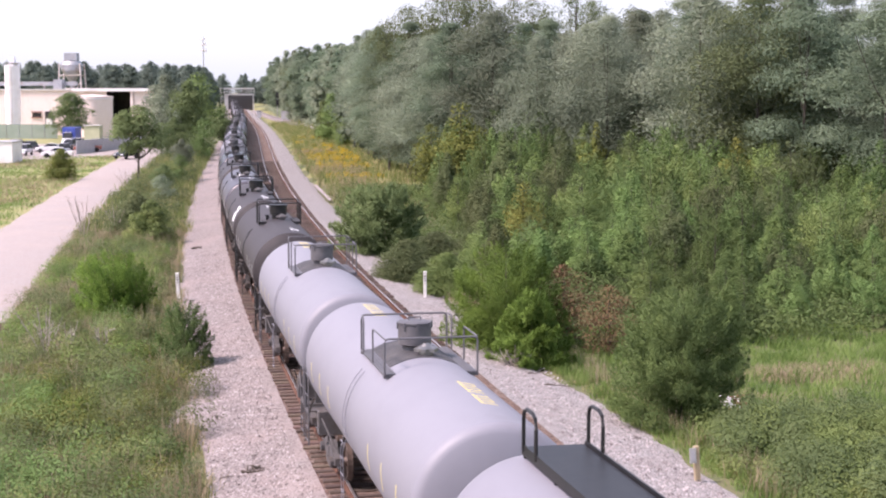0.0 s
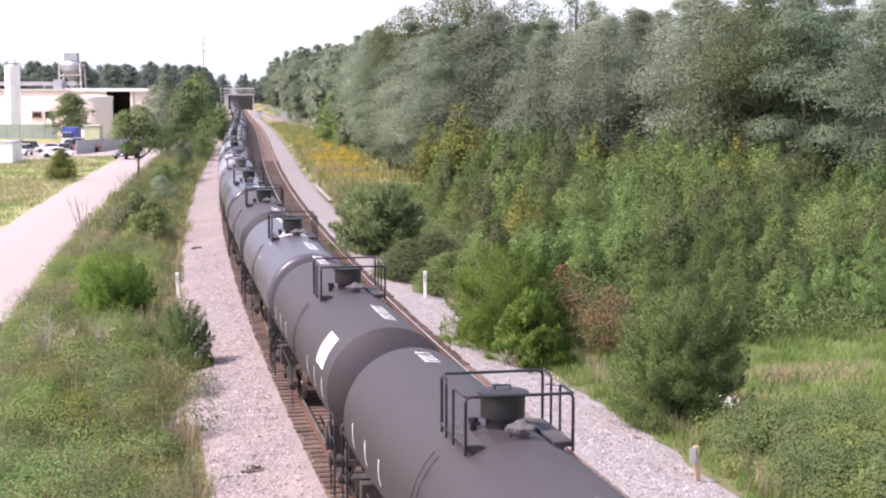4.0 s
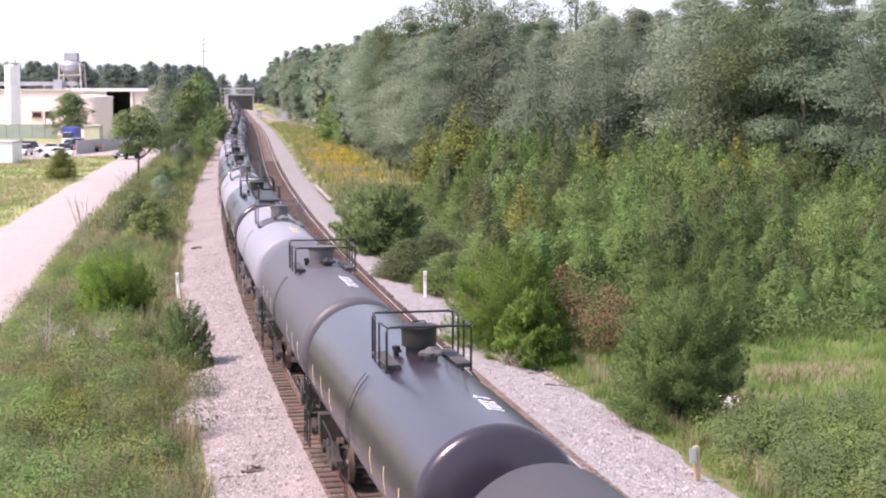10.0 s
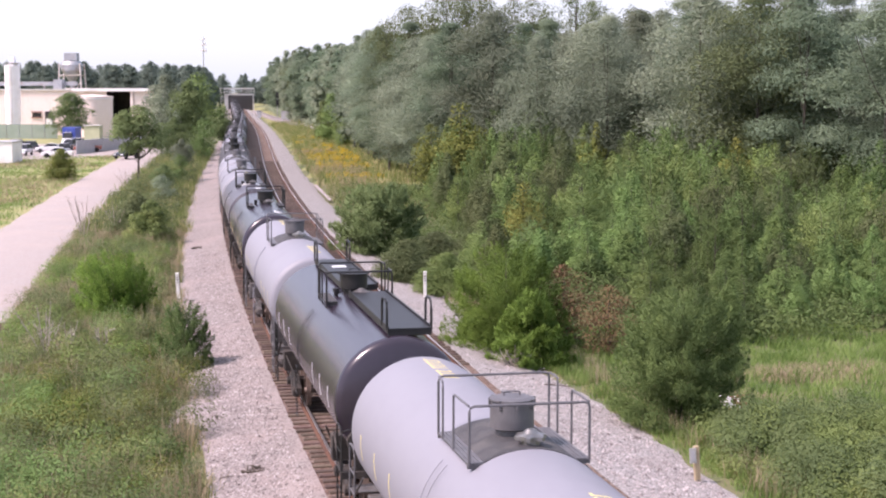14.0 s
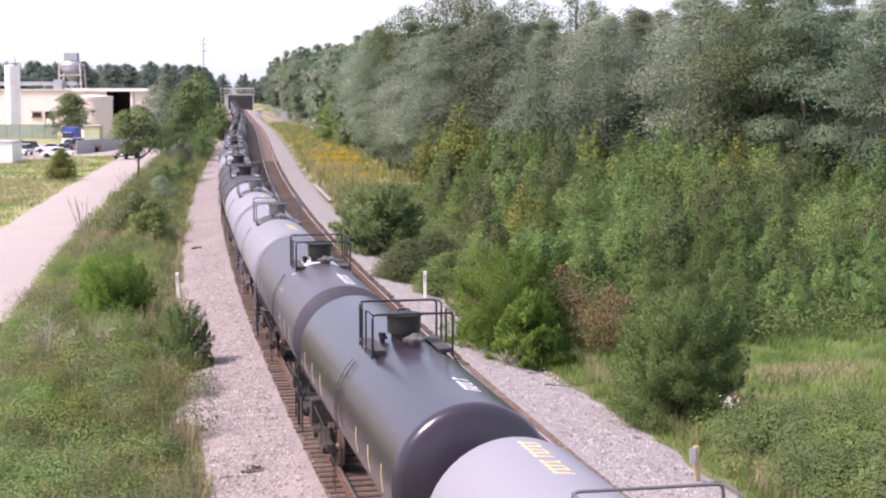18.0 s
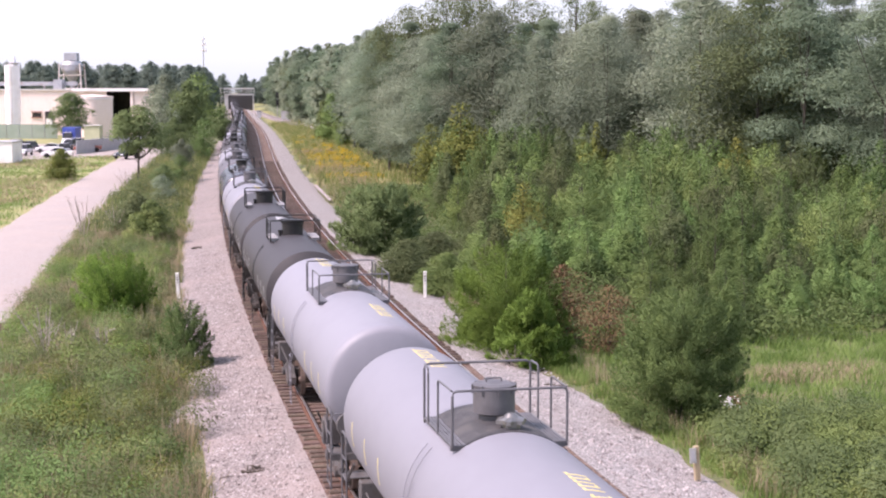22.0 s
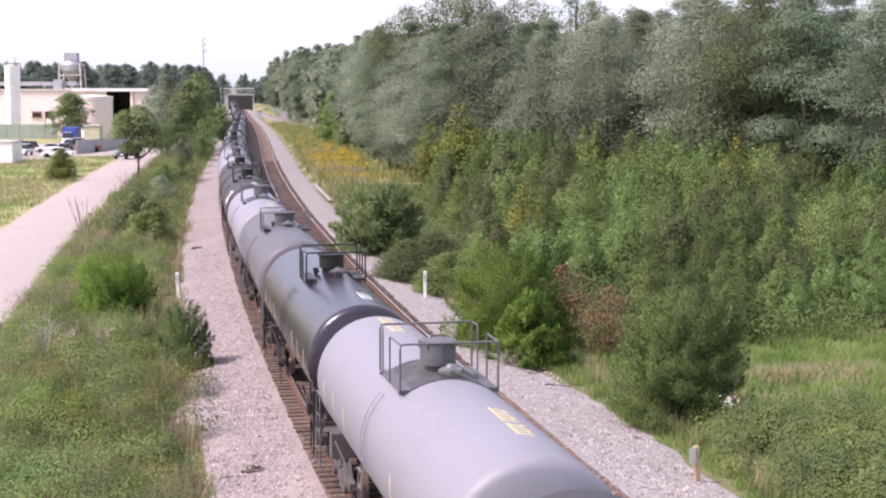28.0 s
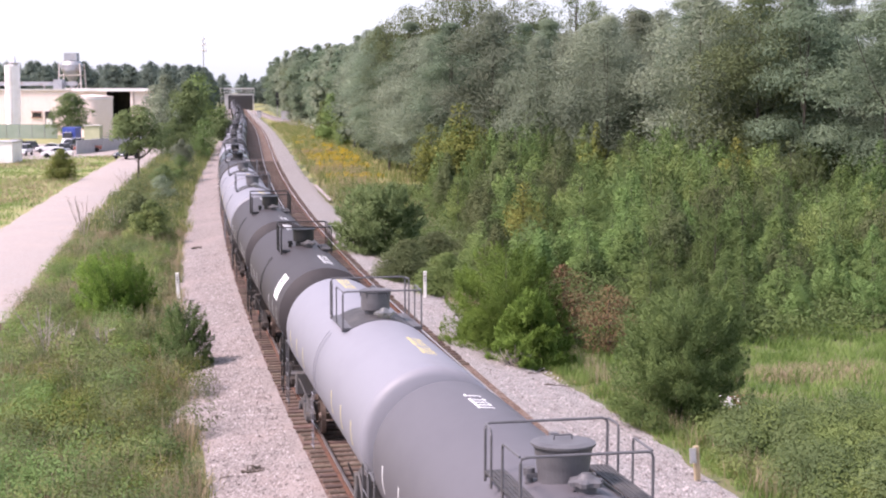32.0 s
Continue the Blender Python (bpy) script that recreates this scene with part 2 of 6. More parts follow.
M_SILO = mat("white_silo_paint", [(0.8288, 0.7952, 0.8064), (0.896, 0.8624, 0.8736), (0.7392, 0.6944, 0.6944)], 0.3, 0.5, 0.05, fine=4)
M_ROOF = mat("pale_roof_sheet", [(0.55, 0.53, 0.52), (0.62, 0.60, 0.59)], 0.3, 0.6, 0.1)
M_GALV = mat("galvanised_steel", [(0.30, 0.31, 0.33), (0.40, 0.41, 0.43), (0.34, 0.30, 0.28)], 0.8, 0.5, 0.1, metal=0.4)
M_RUSTLEG = mat("rust_streaked_legs", [(0.468, 0.3915, 0.351), (0.585, 0.54, 0.513), (0.364, 0.2565, 0.2025)], 1.2, 0.7, 0.1, metal=0.2)
# near-black colour stands in for the shade inside openings
M_DARKIN = mat("painted_shade_interior", [(0.025, 0.024, 0.024), (0.05, 0.048, 0.046)], 1, 0.9, 0.1)
M_GREENSHEET = mat("faded_green_tarp", [(0.27, 0.34, 0.28), (0.33, 0.39, 0.33)], 0.7, 0.8, 0.1)
M_LINTEL = mat("brown_red_brick_trim", [(0.26, 0.14, 0.11), (0.33, 0.19, 0.15)], 1.0, 0.8, 0.1)
M_BRIDGE = mat("pale_bridge_steel", [(0.48, 0.47, 0.47), (0.58, 0.57, 0.56)], 0.8, 0.6, 0.1)
M_HUT = mat("pale_yellow_cladding", [(0.48, 0.48, 0.33), (0.56, 0.55, 0.39)], 0.7, 0.8, 0.1)
M_FENCE = mat("grey_fence_boards", [(0.40, 0.40, 0.42), (0.50, 0.50, 0.52)], 1.0, 0.7, 0.1)
M_GLASS = mat("dark_vehicle_glass", [(0.02, 0.022, 0.025), (0.03, 0.032, 0.035)], 1, 0.08, 0.0)
M_TYRE = mat("black_tyre_rubber", [(0.015, 0.015, 0.015), (0.03, 0.03, 0.03)], 4, 0.85, 0.1)
M_CARDARK = mat("dark_vehicle_paint", [(0.02, 0.022, 0.026), (0.03, 0.032, 0.036)], 1, 0.25, 0, coat=0.4)
M_CARWHITE = mat("white_vehicle_paint", [(0.72, 0.72, 0.72), (0.78, 0.78, 0.78)], 1, 0.3, 0, coat=0.4)
M_CARRED = mat("red_vehicle_paint", [(0.324, 0.099, 0.066), (0.378, 0.132, 0.088)], 1, 0.35, 0, coat=0.3)
M_CARBLUE = mat("blue_vehicle_paint", [(0.04, 0.07, 0.30), (0.06, 0.10, 0.38)], 1, 0.35, 0, coat=0.3)
M_CARGREY = mat("grey_vehicle_paint", [(0.25, 0.26, 0.28), (0.32, 0.33, 0.35)], 1, 0.3, 0, coat=0.4)


# ---- mesh helpers ----
def mesh_of(name, verts, faces, *mats, index=None, smooth=False):
    me = bpy.data.meshes.new(name)
    me.from_pydata(verts, [], faces)
    for m in mats:
        me.materials.append(m)
    if index is not None:
        me.polygons.foreach_set("material_index", index)
    if smooth:
        me.polygons.foreach_set("use_smooth", [True] * len(me.polygons))
    me.update()
    return me


def part(name, bm, material, parent, label="", smooth=False):
    me = bpy.data.meshes.new(name)
    bm.normal_update()
    bm.to_mesh(me)
    bm.free()
    me.materials.append(material)
    if smooth:
        me.polygons.foreach_set("use_smooth", [True] * len(me.polygons))
    ob = new(name, me)
    ob.parent = parent
    if label:
        tagged(ob, label)
    return ob


def again(ob, m, parent=None):
    """One more part on the same mesh."""
    c = ob.copy()
    scene.collection.objects.link(c)
    c.parent = parent or ob.parent
    c.matrix_basis = m
    return c


def box(bm, x0, x1, y0, y1, z0, z1, bevel=0.0, m=None):
    r = bmesh.ops.create_cube(bm, size=1, matrix=Matrix.Translation(((x0 + x1) / 2, (y0 + y1) / 2, (z0 + z1) / 2)) @ Matrix.Diagonal((x1 - x0, y1 - y0, z1 - z0, 1)))
    vs = r["verts"]
    if bevel:
        es = list({e for v in vs for e in v.link_edges})
        r = bmesh.ops.bevel(bm, geom=es, offset=bevel, segments=1, affect="EDGES")
        vs = list({v for f in r["faces"] for v in f.verts} | {v for v in vs if v.is_valid})
    if m:
        bmesh.ops.transform(bm, matrix=m, verts=vs)
    return bm


def tube(bm, pts, r, n=6, r2=None, cap=True, join=None):
    """A round bar along points, tapering from r to r2."""
    pts = [Vector(p) for p in pts]
    rings = []
    for i, p in enumerate(pts):
        a = pts[max(0, i - 1)]
        b = pts[min(len(pts) - 1, i + 1)]
        d = (b - a).normalized()
        u = d.cross(Vector((0, 0, 1)) if abs(d.z) < 0.9 else Vector((1, 0, 0))).normalized()
        w = d.cross(u)
        rr = r if r2 is None else r + (r2 - r) * i / (len(pts) - 1)
        rings.append([bm.verts.new(p + rr * (math.cos(2 * math.pi * k / n) * u + math.sin(2 * math.pi * k / n) * w)) for k in range(n)])
    for a, b in zip(rings, rings[1:]):
        for k in range(n):
            bm.faces.new((a[k], a[(k + 1) % n], b[(k + 1) % n], b[k]))
    if cap:
        bm.faces.new(rings[0][::-1])
        bm.faces.new(rings[-1])
    if join:
        bm.faces.new((join, rings[0][0], rings[0][1]))
    return bm


def lathe(bm, prof, n=24, m=None, caps=True):
    """Turn (radius, z) pairs about z; m places it."""
    m = m or Matrix()
    rings = []
    for r, z in prof:
        if r < 1e-5:
            rings.append([bm.verts.new(m @ Vector((0, 0, z)))])
        else:
            rings.append([bm.verts.new(m @ Vector((r * math.cos(2 * math.pi * k / n), r * math.sin(2 * math.pi * k / n), z))) for k in range(n)])
    for a, b in zip(rings, rings[1:]):
        for k in range(n):
            f = [a[k % len(a)], a[(k + 1) % len(a)], b[(k + 1) % len(b)], b[k % len(b)]]
            f = list(dict.fromkeys(f))
            if len(f) > 2:
                bm.faces.new(f)
    for ring, flip in ((rings[0], True), (rings[-1], False)):
        if caps and len(ring) > 2:
            bm.faces.new(ring[::-1] if flip else ring)
    return bm


def bent(pts, rad=0.06):
    """Round the corners of a bar's line."""
    pts = [Vector(p) for p in pts]
    out = [pts[0]]
    for a, b, c in zip(pts, pts[1:], pts[2:]):
        u, v = (a - b), (c - b)
        k = min(rad, u.length * 0.4, v.length * 0.4)
        p, q = b + u.normalized() * k, b + v.normalized() * k
        out += [p, (p + q + 2 * b) / 4, q]
    return out + [pts[-1]]


# ---- the line of the track ----
Q = (6.474, -23.207, 5.1887, -1.02924, 0.06966)


def line_x(y):
    yy = min(max(y, 20.0), 520.0)
    u = yy / 100
    x = Q[0] + u * (Q[1] + u * (Q[2] + u * (Q[3] + u * Q[4])))
    k = (Q[1] + u * (2 * Q[2] + u * (3 * Q[3] + u * 4 * Q[4]))) / 100
    return x + (y - yy) * k, k


def on_line(y, off=0.0):
    """Place at distance y ahead, off metres to the right of the train's track."""
    x, k = line_x(y)
    n = math.hypot(1, k)
    return x + off / n, y - off * k / n


YS = np.arange(-420.0, 1300.0, 0.5)
XS = np.array([line_x(y)[0] for y in YS])
LS = np.concatenate([[0], np.cumsum(np.hypot(np.diff(XS), np.diff(YS)))])
LS -= np.interp(10.0, YS, LS)


def along(s):
    """Pose of a car whose middle is s metres up the line."""
    y = float(np.interp(s, LS, YS))
    x, k = line_x(y)
    return x, y, math.degrees(math.atan(-k))


def offset_of(x, y):
    lx, k = line_x(y)
    return (x - lx) / math.hypot(1, k)


TRACK2 = 4.44
rng = np.random.default_rng(7)


def ground_z(x, y):
    o = offset_of(x, y)
    z = -0.62 + 0.10 * noise.noise((x * 0.15, y * 0.15, 1.0)) + 0.16 * noise.noise((x * 0.03, y * 0.03, 4.0))
    if o > 10:
        z += min(1.0, (o - 10) / 25) * 0.5
    if -18.5 < o < -9.5 and y < 300:
        z = -0.66
    if -4.8 < o < (10.8 if y < 62 else 9.0):
        z = -0.68
    return z


# ---- ground, ballast, tracks, road ----
def strip(name, ys, offs_z, material, wob=None):
    """A long sheet that follows the line: offs_z are (offset, height) pairs across."""
    verts, faces = [], []
    n = len(offs_z)
    for y in ys:
        for i, (o, z) in enumerate(offs_z):
            w = wob(y, i, n) if wob else (0, 0)
            x, yy = on_line(y, o + w[0])
            verts.append((x, yy, z + w[1]))
    for r in range(len(ys) - 1):
        for i in range(n - 1):
            a = r * n + i
            faces.append((a, a + 1, a + n + 1, a + n))
    return new(name, mesh_of(name, verts, faces, material, smooth=True))


def ground():
    xs = np.concatenate([np.linspace(-900, -130, 12), np.linspace(-120, 110, 116), np.linspace(125, 900, 12)])
    ys = np.concatenate([np.linspace(-420, 10, 10), np.linspace(20, 320, 151), np.linspace(326, 700, 50), np.linspace(740, 4200, 18)])
    verts = [(x, y, ground_z(x, y)) for y in ys for x in xs]
    nx = len(xs)
    faces, idx = [], []
    for j in range(len(ys) - 1):
        for i in range(nx - 1):
            a = j * nx + i
            faces.append((a, a + 1, a + nx + 1, a + nx))
            cx, cy = (xs[i] + xs[i + 1]) / 2, (ys[j] + ys[j + 1]) / 2
            o = offset_of(cx, cy)
            k = 0
            if o < -16.5 and cy > 95:
                k = 1
            if 9 < o < 24 and cy > 165:
                k = 2
            if abs(o) > 300:
                k = 0
            idx.append(k)
    tagged(new("ground", mesh_of("ground", verts, faces, M_GRASSLAND, M_LAWN, M_DRYGRASS, index=idx, smooth=True)), "uneven grassy ground beside the railway", "ground", kind="structure")


ground()
YB = list(np.concatenate([np.arange(-420, 20, 20), np.arange(20, 130, 0.5), np.arange(130, 320, 2), np.arange(320, 1250, 10)]))


def edge_wob(y, i, n):
    e = noise.noise((y * 0.13, i * 3.1, 2.0)) * 0.45 + noise.noise((y * 0.7, i * 5.1, 6.0)) * 0.22
    if i == 0 and 45 < y < 51:
        e -= 1.0 * math.sin((y - 45) / 6 * math.pi)
    if i == n - 1 and n == 6 and y < 58:
        e += 1.0 * min(1, (58 - y) / 14)
    u = noise.noise((y * 0.9, i * 1.7, 9.0)) * 0.035
    return (e if i in (0, n - 1) else e * 0.4, u)


def bed_wob(y, i, n):
    return (0, 0 if i in (0, n - 1) else noise.noise((y * 1.3, i * 2.3, 3.0)) * 0.015)


E = 1.30
tagged(strip("ballast_west", YB, [(-4.15, -0.74), (-3.8, -0.56), (-3.3, -0.50), (-2.8, -0.46), (-2.3, -0.40), (-1.9, -0.30), (-E, -0.22)], M_BALLAST, lambda y, i, n: edge_wob(y, i, n) if i < n - 1 else (0, 0)), "pale crushed stone ballast shoulder", "ballast", kind="structure")
tagged(strip("ballast_middle", YB, [(E, -0.22), (2.0, -0.28), (TRACK2 - 2.0, -0.28), (TRACK2 - E, -0.22)], M_RUSTBED, bed_wob), "rust-stained ballast between the tracks", "ballast", kind="structure")
tagged(strip("ballast_east", YB, [(TRACK2 + E, -0.22), (TRACK2 + 1.8, -0.26), (TRACK2 + 2.3, -0.38), (TRACK2 + 2.9, -0.46), (TRACK2 + 3.5, -0.52), (TRACK2 + 4.0, -0.74)], M_BALLASTG, lambda y, i, n: edge_wob(y, i, n) if i > 0 else (0, 0)), "pale crushed stone ballast shoulder", "ballast", kind="structure")


def rail_mesh(name, offc):
    prof = [(-0.075, -0.17), (-0.075, -0.155), (-0.012, -0.13), (-0.012, -0.045), (-0.036, -0.03), (-0.036, -0.004), (-0.03, 0.0), (0.03, 0.0), (0.036, -0.004), (0.036, -0.03), (0.012, -0.045), (0.012, -0.13), (0.075, -0.155), (0.075, -0.17)]
    ys = np.concatenate([np.arange(-420, 20, 20), np.arange(20, 330, 3), np.arange(330, 1250, 8)])
    verts, faces, idx = [], [], []
    n = len(prof)
    for y in ys:
        for o, z in prof:
            x, yy = on_line(y, offc + o)
            verts.append((x, yy, z))
    for r in range(len(ys) - 1):
        for i in range(n - 1):
            a = r * n + i
            faces.append((a, a + n, a + n + 1, a + 1))
            idx.append(1 if i in (5, 6, 7) else 0)
    return mesh_of(name, verts, faces, M_RAILSIDE, M_RAILTOP, index=idx)


def track(name, off, start):
    root = tagged(new(name), "railway track on rusty ballast with timber ties", "track", kind="structure")
    bed = strip("track_bed", YB, [(off - E, -0.22), (off - 0.8, -0.205), (off, -0.20), (off + 0.8, -0.205), (off + E, -0.22)], M_RUSTBED, bed_wob)
    bed.parent = root
    for s in (-0.753, 0.753):
        r = new("rail", rail_mesh("rail", off + s))
        r.parent = root
    bm = bmesh.new()
    box(bm, -1.27, 1.27, -0.115, 0.115, -0.35, -0.165, 0.012)
    first = part("tie", bm, M_TIE, root)
    verts, faces = [], []
    placed = 0
    s = start
    first_done = False
    while True:
        x, y, h = along(s)
        if y > 760:
            break
        jx, jr = random.uniform(-0.07, 0.07), random.uniform(-1.2, 1.2)
        px, py = on_line(y, off + jx)
        m = pose(px, py, random.uniform(-0.012, 0.008), 0, 0, h + jr)
        if placed < 300:
            if not first_done:
                first.matrix_basis = m
                first_done = True
            else:
                again(first, m)
            placed += 1
        else:
            b = len(verts)
            for lx in (-1.3, 1.3):
                for ly in (-0.115, 0.115):
                    for lz in (-0.35, -0.165):
                        verts.append(tuple(m @ Vector((lx, ly, lz))))
            faces += [(b + i for i in f) for f in ((0, 1, 3, 2), (4, 6, 7, 5), (0, 4, 5, 1), (2, 3, 7, 6), (1, 5, 7, 3))]
        s += 0.535
    far = tagged(new("far_ties", mesh_of("far_ties", verts, [tuple(f) for f in faces], M_TIE)), kind="stuff")
    far.parent = root
    return root


def road():
    ys = list(np.concatenate([np.arange(-60, 20, 10), np.arange(20, 290, 2)]))

    def wob(y, i, n):
        e = noise.noise((y * 0.1, i * 3.0, 20.0)) * 0.5 + noise.noise((y * 0.5, i * 3.0, 20.0)) * 0.25
        return (e if i in (0, n - 1) else 0, 0)
    tagged(strip("road", ys, [(-17.2, -0.66), (-16.6, -0.56), (-14, -0.52), (-11.6, -0.56), (-11.0, -0.66)], M_ROAD, wob), "pale dusty gravel road", "road", kind="structure")
    # the yard in front of the works
    verts, faces = [], []
    pts = []
    for k in range(40):
        a = 2 * math.pi * k / 40
        r = 1 + 0.08 * math.sin(3 * a) + 0.05 * math.sin(7 * a + 1)
        pts.append((-71 + 27 * r * math.cos(a), 258 + 36 * r * math.sin(a), -0.50))
    tagged(new("yard", mesh_of("yard", [(-71, 258, -0.5)] + pts, [(0, 1 + k, 1 + (k + 1) % 40) for k in range(40)], M_ROAD)), "pale gravel yard before the works", "yard", kind="structure")


road()


# ---- foliage ----
def leaf_data(P, N, length, width, fold=0.25, droop=0.0, r=rng, spiky=0.0, loose=0.28, normals=False):
    """Folded diamond leaves at points P of clumps that face along N; spiky: share that points outwards instead."""
    n = len(P)
    up = np.array([[0, 0, 1.0]])
    face = N * 0.75 + up * 0.45 + r.normal(0, loose, (n, 3))
    face /= np.linalg.norm(face, axis=1)[:, None] + 1e-9
    D = np.cross(face, r.normal(0, 1, (n, 3)))
    D /= np.linalg.norm(D, axis=1)[:, None] + 1e-9
    if spiky:
        out = N + r.normal(0, 0.45, (n, 3))
        out[:, 2] -= droop
        out /= np.linalg.norm(out, axis=1)[:, None] + 1e-9
        D = np.where(r.random((n, 1)) < spiky, out, D)
    S = np.cross(D, face)
    S /= np.linalg.norm(S, axis=1)[:, None] + 1e-9
    U = np.cross(S, D)
    L = length * r.uniform(0.6, 1.3, (n, 1))
    Wd = width * r.uniform(0.7, 1.3, (n, 1))
    mid = P + D * L * 0.5
    V = np.stack([P, mid + S * Wd * 0.5 + U * Wd * fold, P + D * L, mid - S * Wd * 0.5 + U * Wd * fold], 1).reshape(-1, 3)
    b = np.arange(n)[:, None] * 4
    F = np.concatenate([b + np.array([[0, 1, 2]]), b + np.array([[0, 2, 3]])], 1).reshape(-1, 3)
    if normals:
        M = N * 0.8 + up * 0.35 + r.normal(0, 0.13, (n, 3))
        M /= np.linalg.norm(M, axis=1)[:, None] + 1e-9
        return V, F, np.repeat(M, 4, axis=0)
    return V, F


def tri_mesh(name, V, F, material, normals=None):
    me = bpy.data.meshes.new(name)
    me.vertices.add(len(V))
    me.vertices.foreach_set("co", np.asarray(V, np.float32).ravel())
    me.loops.add(len(F) * 3)
    me.loops.foreach_set("vertex_index", np.asarray(F, np.int32).ravel())
    me.polygons.add(len(F))
    me.polygons.foreach_set("loop_start", np.arange(0, len(F) * 3, 3, dtype=np.int32))
    me.polygons.foreach_set("loop_total", np.full(len(F), 3, np.int32))
    me.materials.append(material)
    me.update(calc_edges=True)
    me.validate()
    if normals is not None:
        me.normals_split_custom_set_from_vertices(normals.tolist())
    return me


def blobs(P, R, count, inner=0.25, squash=0.8, r=rng):
    """Points on and in a set of lumps (centres P, radii R), with outward directions."""
    w = R ** 2
    k = r.choice(len(P), count, p=w / w.sum())
    d = r.normal(0, 1, (count, 3))
    d /= np.linalg.norm(d, axis=1)[:, None]
    d[:, 2] = np.where(d[:, 2] < -0.3, -d[:, 2], d[:, 2])
    rad = R[k] * np.where(r.random(count) < inner, r.uniform(0.2, 0.8, count), r.uniform(0.8, 1.12, count))
    q = d * rad[:, None]
    q[:, 2] *= squash
    return P[k] + q, d


PROFILES = {
    "round": lambda u: np.sqrt(np.clip(1 - (2 * u - 0.9) ** 2 / 1.25, 0, 1)),
    "cone": lambda u: np.clip(1.05 - u, 0.05, 1) ** 0.8 * np.clip(u * 9 + 0.55, 0, 1),
    "egg": lambda u: np.clip(np.sin(np.pi * (u * 0.86 + 0.12)) ** 0.8, 0.08, 1),
    "mound": lambda u: np.sqrt(np.clip(1 - u ** 2.2, 0.02, 1)),
}


def crown_points(h, w, base, lumps, count, prof, r, rough=0.3, squash=0.8, inner=0.25):
    u = r.random(lumps) ** (1.25 if prof in ("cone", "mound") else 0.95)
    u[: max(1, lumps // 12)] = 1.0
    f = PROFILES[prof](u)
    a = r.uniform(0, 2 * math.pi, lumps)
    R = w * (0.10 + 0.14 * f) * r.uniform(0.75, 1.3, lumps) * (1.15 if lumps < 40 else 0.85 if lumps < 120 else 0.62)
    rad = np.maximum(0, f * w / 2 - R * 0.8) * np.where(r.random(lumps) < 0.75, r.uniform(0.8, 1.0 + rough, lumps), r.uniform(0, 0.7, lumps))
    z = base + u * (h - base - R * squash * 0.7)
    z = np.maximum(z, base + R * 0.3)
    P = np.stack([rad * np.cos(a), rad * np.sin(a), z], 1)
    pts, d = blobs(P, R, count, inner, squash, r)
    return pts, d, P, R


def plume_points(h, w, plumes, count, r, fat=0.2, top=1.0):
    """Leaf points on upright, pointed plumes that crowd round a leader, with outward directions."""
    rho = np.sqrt(r.random(plumes))
    rho[0] = 0.0
    a = r.uniform(0, 2 * math.pi, plumes)
    tip = h * (1 - 0.6 * rho ** 1.3) * r.uniform(0.82, 1.06, plumes)
    tip[0] = h * top
    ln = np.minimum(tip, h * r.uniform(0.24, 0.42, plumes) + 0.2)
    ln[0] = h * 0.6
    rp = w * fat * r.uniform(0.7, 1.25, plumes)
    cx, cy = rho * np.cos(a) * (w / 2 - rp * 0.5), rho * np.sin(a) * (w / 2 - rp * 0.5)
    wgt = ln * rp
    k = r.choice(plumes, count, p=wgt / wgt.sum())
    t = r.random(count) ** 0.85
    b = r.uniform(0, 2 * math.pi, count)
    q = rp[k] * (1.02 - t) ** 0.6 * np.minimum(1, 0.5 + 2.2 * t) * r.uniform(0.6, 1.2, count) * (1 + 0.28 * np.sin(3 * b + 9 * t + 5 * k))
    P = np.stack([cx[k] * (0.8 + 0.2 * t) + q * np.cos(b), cy[k] * (0.8 + 0.2 * t) + q * np.sin(b), tip[k] - ln[k] * (1 - t)], 1)
    P[:, 2] = np.maximum(P[:, 2], 0.05)
    D = np.stack([np.cos(b) * 0.8 + 0.45 * np.cos(a[k]) * rho[k], np.sin(b) * 0.8 + 0.45 * np.sin(a[k]) * rho[k], 0.25 + 0.6 * t], 1)
    D /= np.linalg.norm(D, axis=1)[:, None]
    return P, D, np.stack([cx, cy, tip - ln * 0.5], 1)


def bough_points(h, w, boughs, count, r, prof, rise=0.45, flat=0.3):
    """Needle points on flat sprays that leave the stem and rise outwards, with the sprays' upper side as direction."""
    u = r.random(boughs) ** 0.85
    u[:3] = (0.97, 0.99, 1.0)
    a = np.arange(boughs) * 2.399 + r.uniform(-0.5, 0.5, boughs)
    reach = PROFILES[prof](u) * w / 2 * r.uniform(0.78, 1.12, boughs) + 0.12
    up = rise + 0.9 * u ** 3
    k = r.choice(boughs, count, p=(reach ** 1.6) / (reach ** 1.6).sum())
    t = 1 - 0.85 * r.random(count) ** 1.6
    side = r.normal(0, 1, count) * reach[k] * flat * np.sqrt(np.clip(1.06 - t, 0, 1)) * 0.9
    lift = r.normal(0, 1, count) * 0.05 * h ** 0.5
    ca, sa = np.cos(a[k]), np.sin(a[k])
    x = reach[k] * t
    z0 = u * h * 0.93 - up * reach * 0.75
    P = np.stack([x * ca - side * sa, x * sa + side * ca, np.maximum(0.04, z0[k] + up[k] * x * (0.7 + 0.3 * t) + lift - np.abs(side) * 0.25)], 1)
    N = np.stack([ca * 0.75 - 0.5 * sa * side / reach[k], sa * 0.75 + 0.5 * ca * side / reach[k], 0.5 + 0.35 * (lift > 0)], 1)
    N /= np.linalg.norm(N, axis=1)[:, None]
    return P, N, np.stack([reach * 0.8 * np.cos(a), reach * 0.8 * np.sin(a), np.maximum(0.1, z0 + up * reach * 0.8)], 1)


